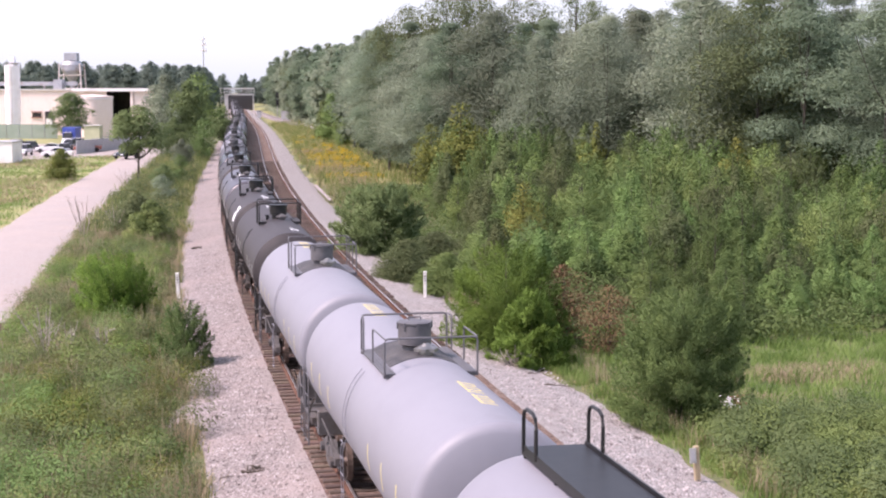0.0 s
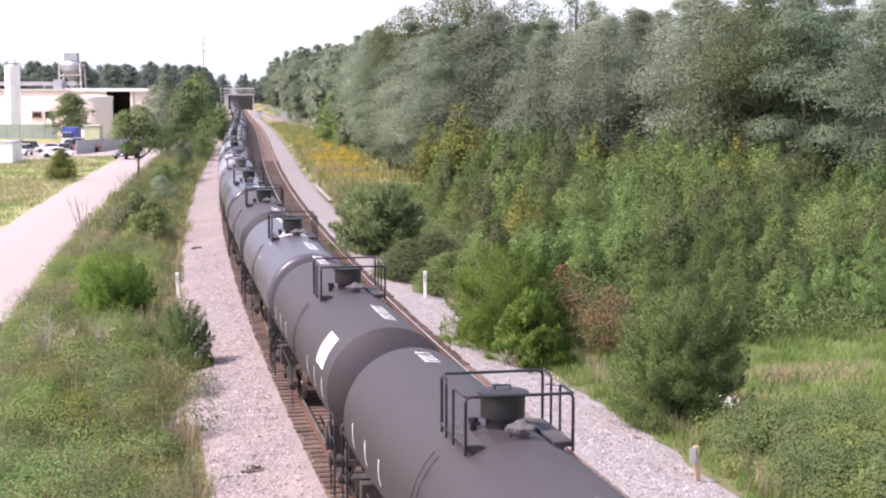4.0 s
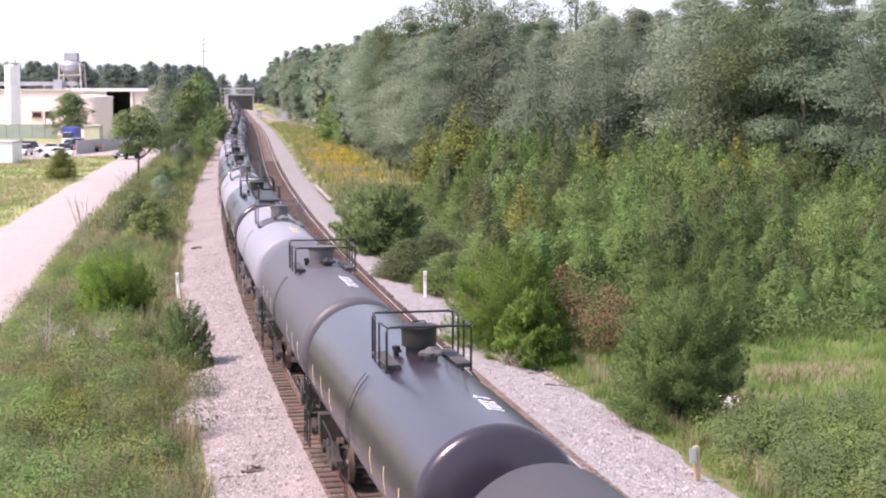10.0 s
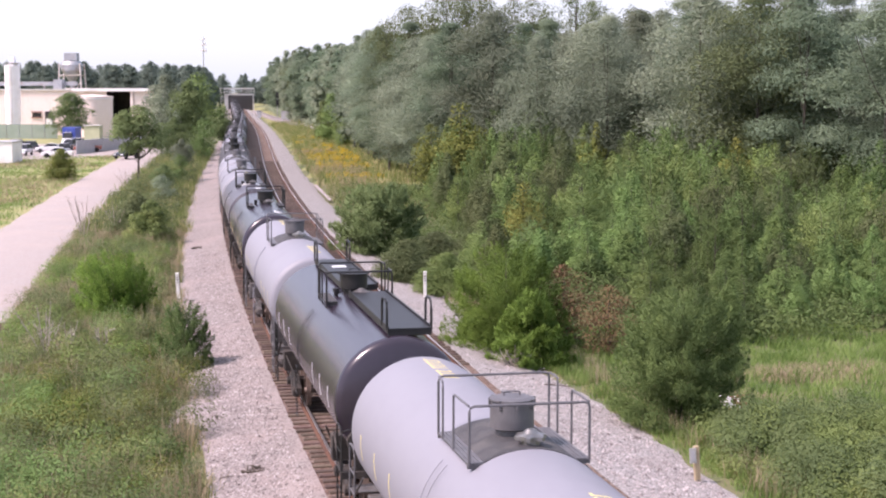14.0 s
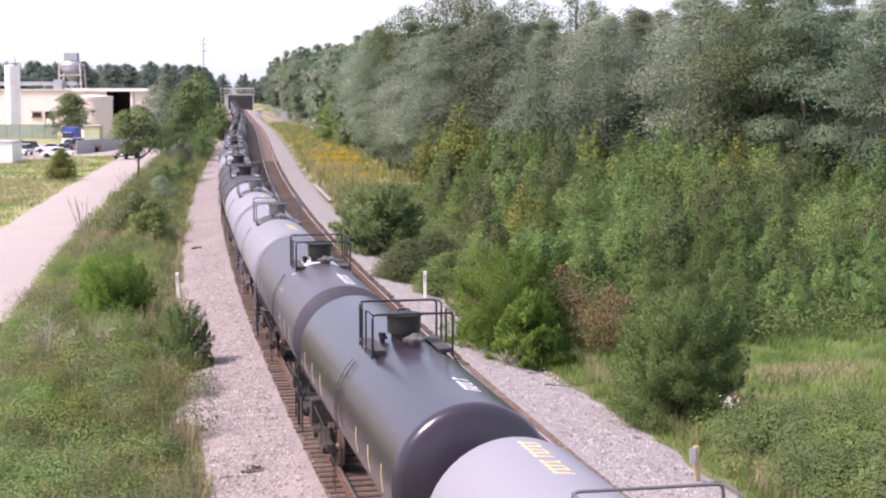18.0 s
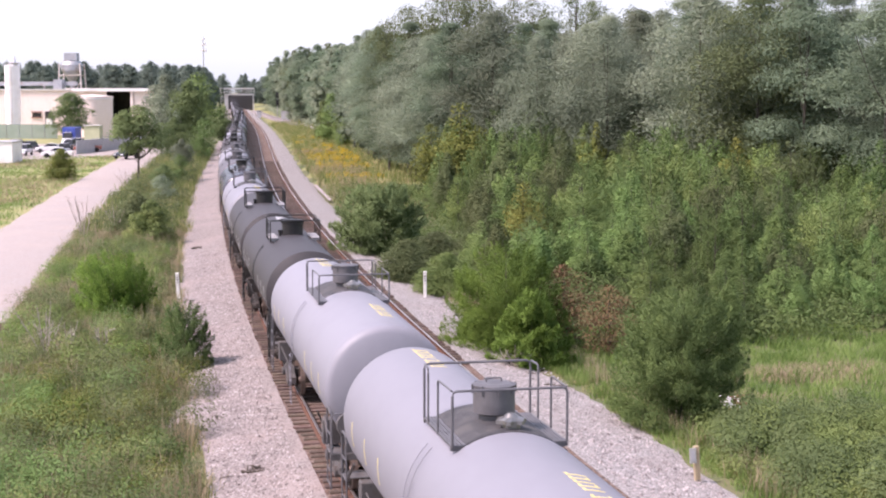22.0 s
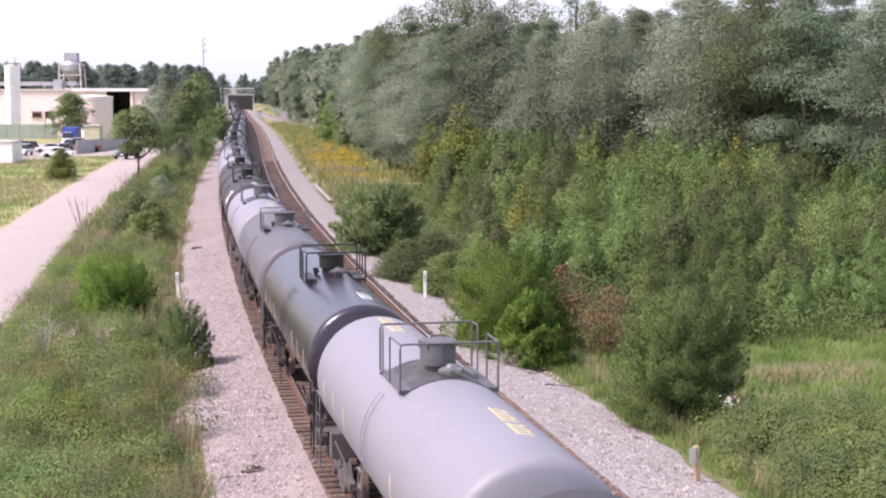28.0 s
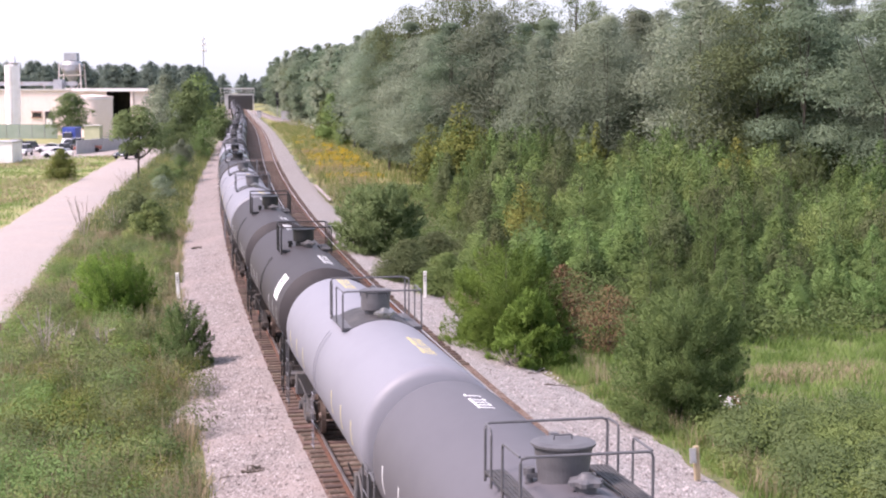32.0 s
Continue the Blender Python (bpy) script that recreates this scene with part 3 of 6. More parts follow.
def bough_pair(seed, h, w, boughs, count, leaf, material, prof="cone", narrow=0.22, rise=0.45, limbs=8, r0=None, flat=0.3):
    """The meshes of a cedar or young pine: trunk with limbs, and layered feathery boughs."""
    r = np.random.default_rng(seed)
    pts, d, P = bough_points(h, w, boughs, count, r, prof, rise, flat)
    V, F, M = leaf_data(pts, d, leaf, leaf * narrow, normals=True, droop=0.0, r=r, spiky=0.85, loose=0.2)
    return trunk_mesh("trunk", h, r0 or h * 0.009, P, r, limbs), tri_mesh("crown", V, F, material, M)


def plumed_pair(seed, h, w, plumes, count, leaf, material, narrow=0.35, fat=0.2, spiky=0.7, limbs=6, r0=None):
    """The meshes of a young tree or cedar: trunk with limbs, and upright feathery sprays."""
    r = np.random.default_rng(seed)
    pts, d, P = plume_points(h, w, plumes, count, r, fat)
    V, F, M = leaf_data(pts, d, leaf, leaf * narrow, normals=True, droop=-0.45, r=r, spiky=spiky, loose=0.2)
    return trunk_mesh("trunk", h, r0 or h * 0.008, P, r, limbs), tri_mesh("crown", V, F, material, M)


def trunk_mesh(name, h, r0, P, r, limbs=7, material=None):
    bm = bmesh.new()
    lean = r.uniform(-0.03, 0.03, 2) * h
    spine = [(lean[0] * t * t, lean[1] * t * t, -0.3 + (h * 0.92 + 0.3) * t) for t in (0, 0.15, 0.35, 0.6, 0.85, 1)]
    tube(bm, spine, r0, 7, r0 * 0.15)
    bm.verts.ensure_lookup_table()
    core = [v for v in bm.verts]
    pick = r.choice(len(P), min(limbs, len(P)), replace=False)
    for k in pick:
        p = Vector(P[k])
        z = max(0.12 * h, p.z * 0.62)
        t = (z + 0.3) / (h * 0.92 + 0.3)
        s = Vector((lean[0] * t * t, lean[1] * t * t, z))
        tube(bm, [s, s.lerp(p, 0.5) + Vector((0, 0, -0.03 * h)), p], r0 * 0.38, 5, r0 * 0.08, join=min(core, key=lambda v: (v.co - s).length))
    me = bpy.data.meshes.new(name)
    bm.to_mesh(me)
    bm.free()
    me.materials.append(material or M_BARK)
    return me


def clump_cores(P, R, squash, r):
    """Knobbly masses of inner leaves, one in each clump, that close the crown to the light."""
    bm = bmesh.new()
    bmesh.ops.create_icosphere(bm, subdivisions=2, radius=1.0)
    bm.verts.ensure_lookup_table()
    unit = np.array([v.co[:] for v in bm.verts])
    tri = np.array([[v.index for v in f.verts] for f in bm.faces])
    bm.free()
    n, k = len(P), len(unit)
    q = unit[None] * (R[:, None] * r.uniform(0.72, 1.08, (n, k)))[:, :, None]
    q[:, :, 2] *= squash
    V = (P[:, None] + q).reshape(-1, 3)
    F = (np.arange(n)[:, None, None] * k + tri[None]).reshape(-1, 3)
    M = unit[None] * 0.8 + np.array([0, 0, 0.35]) + r.normal(0, 0.1, (n, k, 3))
    M = (M / np.linalg.norm(M, axis=2)[:, :, None]).reshape(-1, 3)
    return V, F, M


def tree_pair(seed, h, w, base, lumps, count, leaf, prof, material, r0=None, limbs=7, rough=0.3, squash=0.8, narrow=0.6, droop=0.0, inner=0.2, loose=0.28, core=0.0):
    """The meshes of one tree: trunk with limbs, and a crown of separate leaves."""
    r = np.random.default_rng(seed)
    pts, d, P, R = crown_points(h, w, base, lumps, count, prof, r, rough, squash, inner)
    V, F, M = leaf_data(pts, d, leaf, leaf * narrow, normals=True, droop=droop, r=r, spiky=0.9 if narrow < 0.29 else (0.5 if narrow < 0.45 else 0.1), loose=loose)
    if core:
        Vc, Fc, Mc = clump_cores(P, R * core, squash, r)
        F = np.concatenate([F, Fc + len(V)])
        V, M = np.concatenate([V, Vc]), np.concatenate([M, Mc])
    return trunk_mesh("trunk", h, r0 or h * 0.009, P, r, limbs), tri_mesh("crown", V, F, material, M)


def plant(name, pair, x, y, scale=1.0, turn=0.0, label="", category="tree", group="", sz=None, dz=0.0, material=None):
    root = tagged(new(name), label, category, group)
    root.matrix_basis = pose(x, y, ground_z(x, y) + dz, 0, 0, turn) @ Matrix.Diagonal((scale, scale, sz or scale, 1))
    for nm, me in zip(("trunk", "crown"), pair):
        o = new(nm, me)
        o.parent = root
        if nm == "crown" and material:
            o.material_slots[0].link = "OBJECT"
            o.material_slots[0].material = material
    return root


def at_view(px, d, z=0.0):
    """Sideways place for a bearing given as tangent to the axis, at distance d."""
    return px * d


def thicket():
    """The saplings between the line and the wood."""
    r = np.random.default_rng(11)
    kinds = [plumed_pair(100 + i, 6.0, 3.6 + 0.45 * (i % 3), 18 + 4 * (i % 4), 6500, 0.165, M_SAPLING, 0.55, 0.17 + 0.02 * (i % 3), 0.45) if i % 2 else
             bough_pair(100 + i, 6.0, 3.5 + 0.25 * (i % 3), 90, 6500, 0.17, M_SAPLING, "cone" if i % 4 else "egg", 0.45, 0.55, 5, flat=0.26) for i in range(8)]
    pines = [bough_pair(130 + i, 6.0, 3.2, 80, 4600, 0.19, M_CEDAR, "cone", 0.26, 0.5, 5) for i in range(3)]
    spots = []
    tries = 0
    while len(spots) < 370 and tries < 60000:
        tries += 1
        y = 58 + 88 * r.random()
        o = r.uniform(10.5, 50)
        x, yy = on_line(y, o)
        if abs(x) > 0.295 * yy + 3:
            continue
        lo = 16.0 if yy < 75 else 11.8 + (6 if yy > 150 else 0) + (4 if 88 < yy < 125 else 0)
        if yy > 112:
            lo = 15.5 + 2 * noise.noise((yy * 0.05, 1, 1))
        if o < lo or (yy > 122 and o < 15.5 + (yy - 122) * 0.1):
            continue
        if x > 0.19 * yy and yy < 64:
            continue
        gap = 1.6 + 0.007 * yy
        if any((x - a) ** 2 + (yy - b) ** 2 < gap * gap for a, b in spots):
            continue
        spots.append((x, yy))
        depth = min(1.0, max(0.0, (yy - 60) / 65))
        hgt = (2.7 + 4.6 * depth) * r.uniform(0.62, 1.15)
        hgt *= 0.75 + 0.25 * min(1, (o - lo) / 8)
        k = hgt / 6.0
        sx = k ** 0.7 * r.uniform(0.9, 1.3)
        m = None
        q = r.random()
        if q < 0.06:
            m = M_YELLOWLEAF
        elif q < 0.24:
            m = M_GREYSHRUB
        if r.random() < 0.24:
            plant("pine_sapling", pines[r.integers(3)], x, yy, sx, r.uniform(0, 360), "young green pine in dense regrowth", "tree", "saplings beside the line", sz=k)
        else:
            plant("sapling", kinds[r.integers(8)], x, yy, sx, r.uniform(0, 360), "young leafy green broadleaf in dense regrowth", "tree", "saplings beside the line", sz=k, material=m)


def wood():
    """The tall mixed wood behind."""
    r = np.random.default_rng(12)
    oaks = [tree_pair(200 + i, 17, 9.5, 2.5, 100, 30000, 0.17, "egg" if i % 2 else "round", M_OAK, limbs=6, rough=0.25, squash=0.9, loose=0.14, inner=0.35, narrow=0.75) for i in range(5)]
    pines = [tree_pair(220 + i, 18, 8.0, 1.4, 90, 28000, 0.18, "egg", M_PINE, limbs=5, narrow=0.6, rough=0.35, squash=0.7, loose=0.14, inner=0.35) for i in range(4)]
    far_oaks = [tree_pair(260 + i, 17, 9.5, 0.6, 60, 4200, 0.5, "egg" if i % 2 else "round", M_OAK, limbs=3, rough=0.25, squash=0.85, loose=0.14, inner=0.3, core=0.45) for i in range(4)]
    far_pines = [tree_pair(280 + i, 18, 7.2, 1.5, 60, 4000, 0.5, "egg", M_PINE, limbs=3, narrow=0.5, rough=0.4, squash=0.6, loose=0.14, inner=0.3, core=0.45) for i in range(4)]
    spots = []
    tries = 0
    while len(spots) < 290 and tries < 60000:
        tries += 1
        y = 100 + 700 * r.random() ** 1.7
        edge = 40 - 21 * min(1, max(0, (y - 112) / 34)) - 2 * min(1, max(0, (y - 320) / 400))
        o = edge + 42 * r.random() ** 1.7
        x, yy = on_line(y, o)
        if x > 0.30 * yy + 4:
            continue
        gap = 4.0 + 0.006 * yy
        if any((x - a) ** 2 + (yy - b) ** 2 < gap * gap for a, b in spots):
            continue
        spots.append((x, yy))
        hgt = r.uniform(13.9, 16.6) + min(7.0, max(0, (yy - 130) * 0.018)) + 0.02 * (o - edge) + (1.3 if x > 0.12 * yy else 0)
        if r.random() < 0.45 + 0.2 * (yy > 250):
            plant("pine_tree", (far_pines if yy > 240 else pines)[r.integers(4)], x, yy, r.uniform(0.95, 1.3), r.uniform(0, 360), "tall dark green pine in the wood", "tree", "trees of the wood", sz=hgt / 18)
        else:
            m = None
            q = r.random()
            if q < 0.10:
                m = M_YELLOWLEAF if q < 0.02 else M_GREYSHRUB
            plant("oak_tree", (far_oaks if yy > 240 else oaks)[r.integers(4)], x, yy, r.uniform(0.85, 1.2), r.uniform(0, 360), "tall leafy broadleaf tree in the wood", "tree", "trees of the wood", sz=hgt / 17, material=m)
    for i in range(26):
        y = 560 + 260 * i / 25
        x, yy = on_line(y, 19 + 14 * r.random())
        plant("pine_tree", far_pines[r.integers(4)], x, yy, r.uniform(1.0, 1.4), r.uniform(0, 360), "tall dark green pine in the wood", "tree", "trees of the wood", sz=r.uniform(17, 21) / 18)
    # thin tall crowns that stand out against the sky
    thin = [tree_pair(240 + i, 20, 8.5, 10.5, 44, 5200, 0.26, "round", M_GREYSHRUB, limbs=26, rough=0.9, squash=1.0, inner=0.15, loose=0.25) for i in range(3)]
    for i, (px, d, h) in enumerate(((-0.022, 174, 19.6), (0.002, 168, 21.6), (0.014, 172, 21.8), (-0.034, 180, 18.0), (0.024, 170, 20.6), (0.045, 166, 19.8), (0.056, 164, 19.6), (0.083, 160, 20.6), (0.092, 164, 19.4), (0.118, 162, 18.6))):
        plant("thin_tree", thin[i % 3], at_view(px, d + 14), d + 14, 0.9 if i < 3 else 0.65, 70 * i, "tall sparse-crowned tree above the wood", "tree", "thin-crowned trees", sz=h / 20)
    # west side belt and the far belt behind the works
    for i in range(30):
        y = 310 + 400 * (i / 29) ** 1.2
        x, yy = on_line(y, -13 - 14 * r.random() * min(1, (y - 310) / 250))
        plant("broadleaf_tree", far_oaks[r.integers(4)], x, yy, r.uniform(0.42, 0.6), r.uniform(0, 360), "leafy green tree on the bank of the line", "tree", "trees west of the line", sz=r.uniform(7.0, 10.0) / 17)
    for i in range(150):
        x = -190 + 138 * ((i * 0.618) % 1) + r.uniform(-3, 3)
        yy = 425 + 100 * ((i * 0.377) % 1)
        if offset_of(x, yy) > -11:
            continue
        plant("broadleaf_tree", far_oaks[r.integers(4)], x, yy, r.uniform(0.95, 1.25), r.uniform(0, 360), "dark green tree in the far belt", "tree", "trees behind the works", sz=r.uniform(16.4, 18.2) / 17.5, material=M_FARPINE)
    for i in range(44):
        x = -165 + 78 * ((i * 0.618) % 1)
        yy = 610 + 120 * ((i * 0.377) % 1)
        x = min(x + 22, -0.142 * yy - 5)
        plant("broadleaf_tree", far_oaks[r.integers(4)], x, yy, r.uniform(0.9, 1.2), r.uniform(0, 360), "dark green tree in the far belt", "tree", "trees behind the works", sz=r.uniform(15.5, 18.5) / 17, material=M_FARPINE)
    for i in range(36):
        x = -330 + 300 * ((i * 0.618) % 1)
        plant("broadleaf_tree", far_oaks[r.integers(4)], x, 1290 + 60 * r.random(), r.uniform(1.2, 1.6), r.uniform(0, 360), "dark green tree at the far end of the line", "tree", "trees at the far end", sz=r.uniform(19, 24) / 17, material=M_FARPINE)
    for i in range(60):
        x = -240 + 230 * i / 59 + r.uniform(-4, 4)
        yy = 930 + 150 * r.random()
        if abs(offset_of(x, yy)) < 5:
            continue
        plant("broadleaf_tree", far_oaks[r.integers(4)], x, yy, r.uniform(1.1, 1.5), r.uniform(0, 360), "dark green tree at the far end of the line", "tree", "trees at the far end", sz=r.uniform(15, 18) / 17, material=M_FARPINE)


def named_shrubs():
    big = bough_pair(300, 4.2, 3.9, 330, 76000, 0.12, M_CEDAR, "mound", 0.22, 0.45, flat=0.16)
    plant("cedar", big, 7.25, 47.4, 1.0, 20, "dense rounded dark green cedar beside the ballast", "shrub")
    mid = bough_pair(301, 4.3, 4.5, 240, 50000, 0.15, M_CEDARB, "mound", 0.2, 0.42, flat=0.17)
    plant("cedar", mid, 2.45, 60.8, 1.0, 0, "spreading green cedar beside the ballast", "shrub")
    low = bough_pair(302, 2.9, 3.2, 80, 24000, 0.18, M_CEDARB, "cone", 0.2, 0.35, flat=0.26)
    plant("cedar", low, 3.25, 57.2, 1.0, 40, "low feathery green cedar beside the ballast", "shrub")
    plant("cedar", low, 1.35, 61.4, 0.6, 160, "low feathery green cedar beside the ballast", "shrub")
    dry = tree_pair(303, 3.2, 2.9, 0.3, 70, 3400, 0.11, "round", M_DRYLEAF, limbs=34, rough=0.5, inner=0.3)
    plant("dry_shrub", dry, 6.25, 58.8, 0.85, 0, "half-dead brown-leaved shrub between cedars", "shrub")
    plant("dry_shrub", dry, 4.75, 61.8, 1.0, 120, "half-dead brown-leaved shrub between cedars", "shrub")
    broad = bough_pair(311, 4.2, 5.0, 190, 32000, 0.2, M_CEDARB, "mound", 0.3, 0.4, flat=0.2)
    edge = tree_pair(304, 4.1, 4.9, 0.05, 110, 26000, 0.14, "mound", M_OAK, limbs=8, rough=0.1, squash=0.9)
    plant("round_shrub", broad, -3.8, 95.5, 1.12, 0, "broad dark green shrub at the ballast edge", "shrub", sz=1.08, material=M_DARKLEAF)
    plant("round_shrub", edge, -1.9, 82.0, 0.75, 90, "dusty olive shrub at the ballast edge", "shrub", sz=0.55, material=M_GREYSHRUB)
    plant("round_shrub", edge, 0.2, 77.5, 0.7, 200, "dusty olive shrub at the ballast edge", "shrub", sz=0.5, material=M_SAPLING)
    plant("round_shrub", edge, -0.4, 90.0, 0.9, 250, "low olive shrub at the ballast edge", "shrub", sz=0.45, material=M_GREYSHRUB)
    w1 = bough_pair(305, 3.2, 3.0, 260, 30000, 0.12, M_CEDARG, "round", 0.26, 0.55, 6, flat=0.13)
    plant("cedar", w1, -14.05, 67.0, 1.0, 0, "round bright green cedar in the weeds", "shrub")
    w2 = bough_pair(306, 2.5, 1.9, 130, 18000, 0.11, M_CEDAR, "mound", 0.24, 0.7, 6, flat=0.15)
    plant("cedar", w2, -9.4, 56.8, 1.0, 0, "small dark green cedar on the ballast edge", "shrub")
    w3 = tree_pair(307, 3.0, 3.6, 0.05, 60, 6500, 0.17, "mound", M_GREYSHRUB, limbs=14, rough=0.3)
    plant("grey_shrub", w3, -20.6, 106, 1.0, 0, "tangled grey-green shrub by the road", "shrub")
    plant("grey_shrub", w3, -19.1, 103, 0.9, 100, "tangled green shrub by the road", "shrub", material=M_WEED)
    plant("grey_shrub", w3, -22.3, 112, 0.7, 200, "tangled grey-green shrub by the road", "shrub")
    t1 = tree_pair(308, 8.0, 6.0, 2.0, 40, 6000, 0.28, "egg", M_DARKLEAF, limbs=12, rough=0.4)
    tb = tree_pair(318, 8.2, 6.0, 3.0, 40, 9000, 0.26, "round", M_DARKLEAF, limbs=14, rough=0.5, r0=0.16)
    plant("small_tree", tb, -33.1, 172, 1.0, 0, "small broadleaf tree at the road's end", "tree")
    t3 = tree_pair(320, 8.0, 6.4, 0.8, 46, 8000, 0.3, "round", M_DARKLEAF, limbs=8, rough=0.25)
    plant("small_tree", t3, -75.6, 322, 1.4, 60, "broadleaf tree before the works", "tree", sz=1.15)
    plant("grey_shrub", w3, -42.5, 176, 0.95, 20, "dull olive bush on the lawn", "shrub", sz=1.15, material=M_YELLOWLEAF)
    t2 = tree_pair(319, 8.0, 6.0, 0.4, 34, 3600, 0.27, "round", M_SAPLING, limbs=10, rough=0.3)
    for i, (x, y, h, s) in enumerate(((-44.5, 255, 12.2, 1.25), (-41.0, 268, 12.6, 1.3), (-38.5, 240, 11.0, 1.15), (-40.5, 228, 9.8, 0.9), (-34.8, 206, 6.2, 0.7), (-33.4, 222, 6.0, 0.7), (-31.0, 188, 4.2, 0.5), (-28.0, 168, 3.2, 0.42), (-26.5, 150, 3.0, 0.42), (-24.5, 138, 2.6, 0.4), (-36.5, 262, 6.0, 0.7), (-41.5, 300, 7.0, 0.8))):
        plant("small_tree", t2 if i % 2 else t1, x, y, s, 47 * i, "dense green tree on the west bank", "tree", "trees west of the line", sz=h / 8, material=M_OAK if i % 3 == 0 else None)
    lt = tree_pair(309, 9, 5.5, 0.6, 36, 3600, 0.32, "cone", M_SAPLING, limbs=8)
    plant("small_tree", lt, -20.6, 292, 1.0, 0, "light green tree before the wood", "tree")
    plant("small_tree", lt, -18.4, 282, 0.75, 200, "light green tree before the wood", "tree")
    plant("small_tree", lt, -22.6, 300, 0.85, 300, "light green tree before the wood", "tree")
    plant("small_tree", lt, -16.8, 272, 0.6, 30, "light green tree before the wood", "tree")
    plant("small_tree", lt, -18.0, 310, 0.9, 90, "light green tree before the wood", "tree")
    yl = tree_pair(310, 8.6, 4.6, 1.0, 34, 3400, 0.28, "egg", M_YELLOWLEAF, limbs=8)
    plant("small_tree", yl, 1.5, 132, 1.0, 0, "yellow-green tree before the wood", "tree")
    plant("small_tree", yl, -1.0, 134, 0.8, 130, "yellow-green tree before the wood", "tree")
    plant("small_tree", yl, 4.5, 88, 0.55, 30, "yellow-topped sapling in the regrowth", "tree")


def blades(name, pts, hmin, hmax, width, material, lean=0.3, seed=1):
    """Bent grass blades rooted at the points."""
    r = np.random.default_rng(seed)
    n = len(pts)
    h = r.uniform(hmin, hmax, (n, 1))
    a = r.uniform(0, 2 * math.pi, n)
    D = np.stack([np.cos(a), np.sin(a), np.zeros(n)], 1) * (r.random((n, 1)) * lean * h)
    b = r.uniform(0, math.pi, n)
    S = np.stack([np.cos(b), np.sin(b), np.zeros(n)], 1) * width * r.uniform(0.6, 1.4, (n, 1))
    up = np.array([[0, 0, 1.0]])
    P = np.asarray(pts)
    V = np.stack([P - S / 2, P + S / 2, P + D * 0.35 + up * h * 0.55 + S / 2.6, P + D * 0.35 + up * h * 0.55 - S / 2.6, P + D + up * h], 1).reshape(-1, 3)
    k = np.arange(n)[:, None] * 5
    F = np.concatenate([k + [[0, 1, 2]], k + [[0, 2, 3]], k + [[3, 2, 4]]], 1).reshape(-1, 3)
    return new(name, tri_mesh(name, V, F, material))


def scatter(n, y0, y1, o0, o1, seed, power=1.0, clump=0.0, keep=None):
    """Ground points in a band of the plan, gathered in clumps if wanted."""
    r = np.random.default_rng(seed)
    out = []
    while len(out) < n:
        y = y0 + (y1 - y0) * r.random() ** power
        o = r.uniform(o0, o1)
        x, yy = on_line(y, o)
        if abs(x) > 0.30 * yy + 2:
            continue
        if clump and noise.noise((x * clump, yy * clump, seed)) + 0.25 < r.random() * 0.7:
            continue
        if keep and not keep(x, yy, o):
            continue
        out.append((x, yy, ground_z(x, yy) - 0.03))
    return np.array(out)


def tufts(pts, per, spread, seed):
    r = np.random.default_rng(seed)
    n = len(pts)
    q = np.repeat(pts, per, axis=0)
    q[:, :2] += r.normal(0, spread, (n * per, 2))
    return q


def weed_clumps(name, pts, size, per, leaf, material, seed, squash=0.8):
    r = np.random.default_rng(seed)
    R = size * r.uniform(0.5, 1.3, len(pts))
    P = pts.copy()
    P[:, 2] += R * 0.55
    p, d = blobs(P, R, len(pts) * per, 0.35, squash, r)
    V, F, M = leaf_data(p, d, leaf, leaf * 0.55, r=r, normals=True)
    return new(name, tri_mesh(name, V, F, material, M))


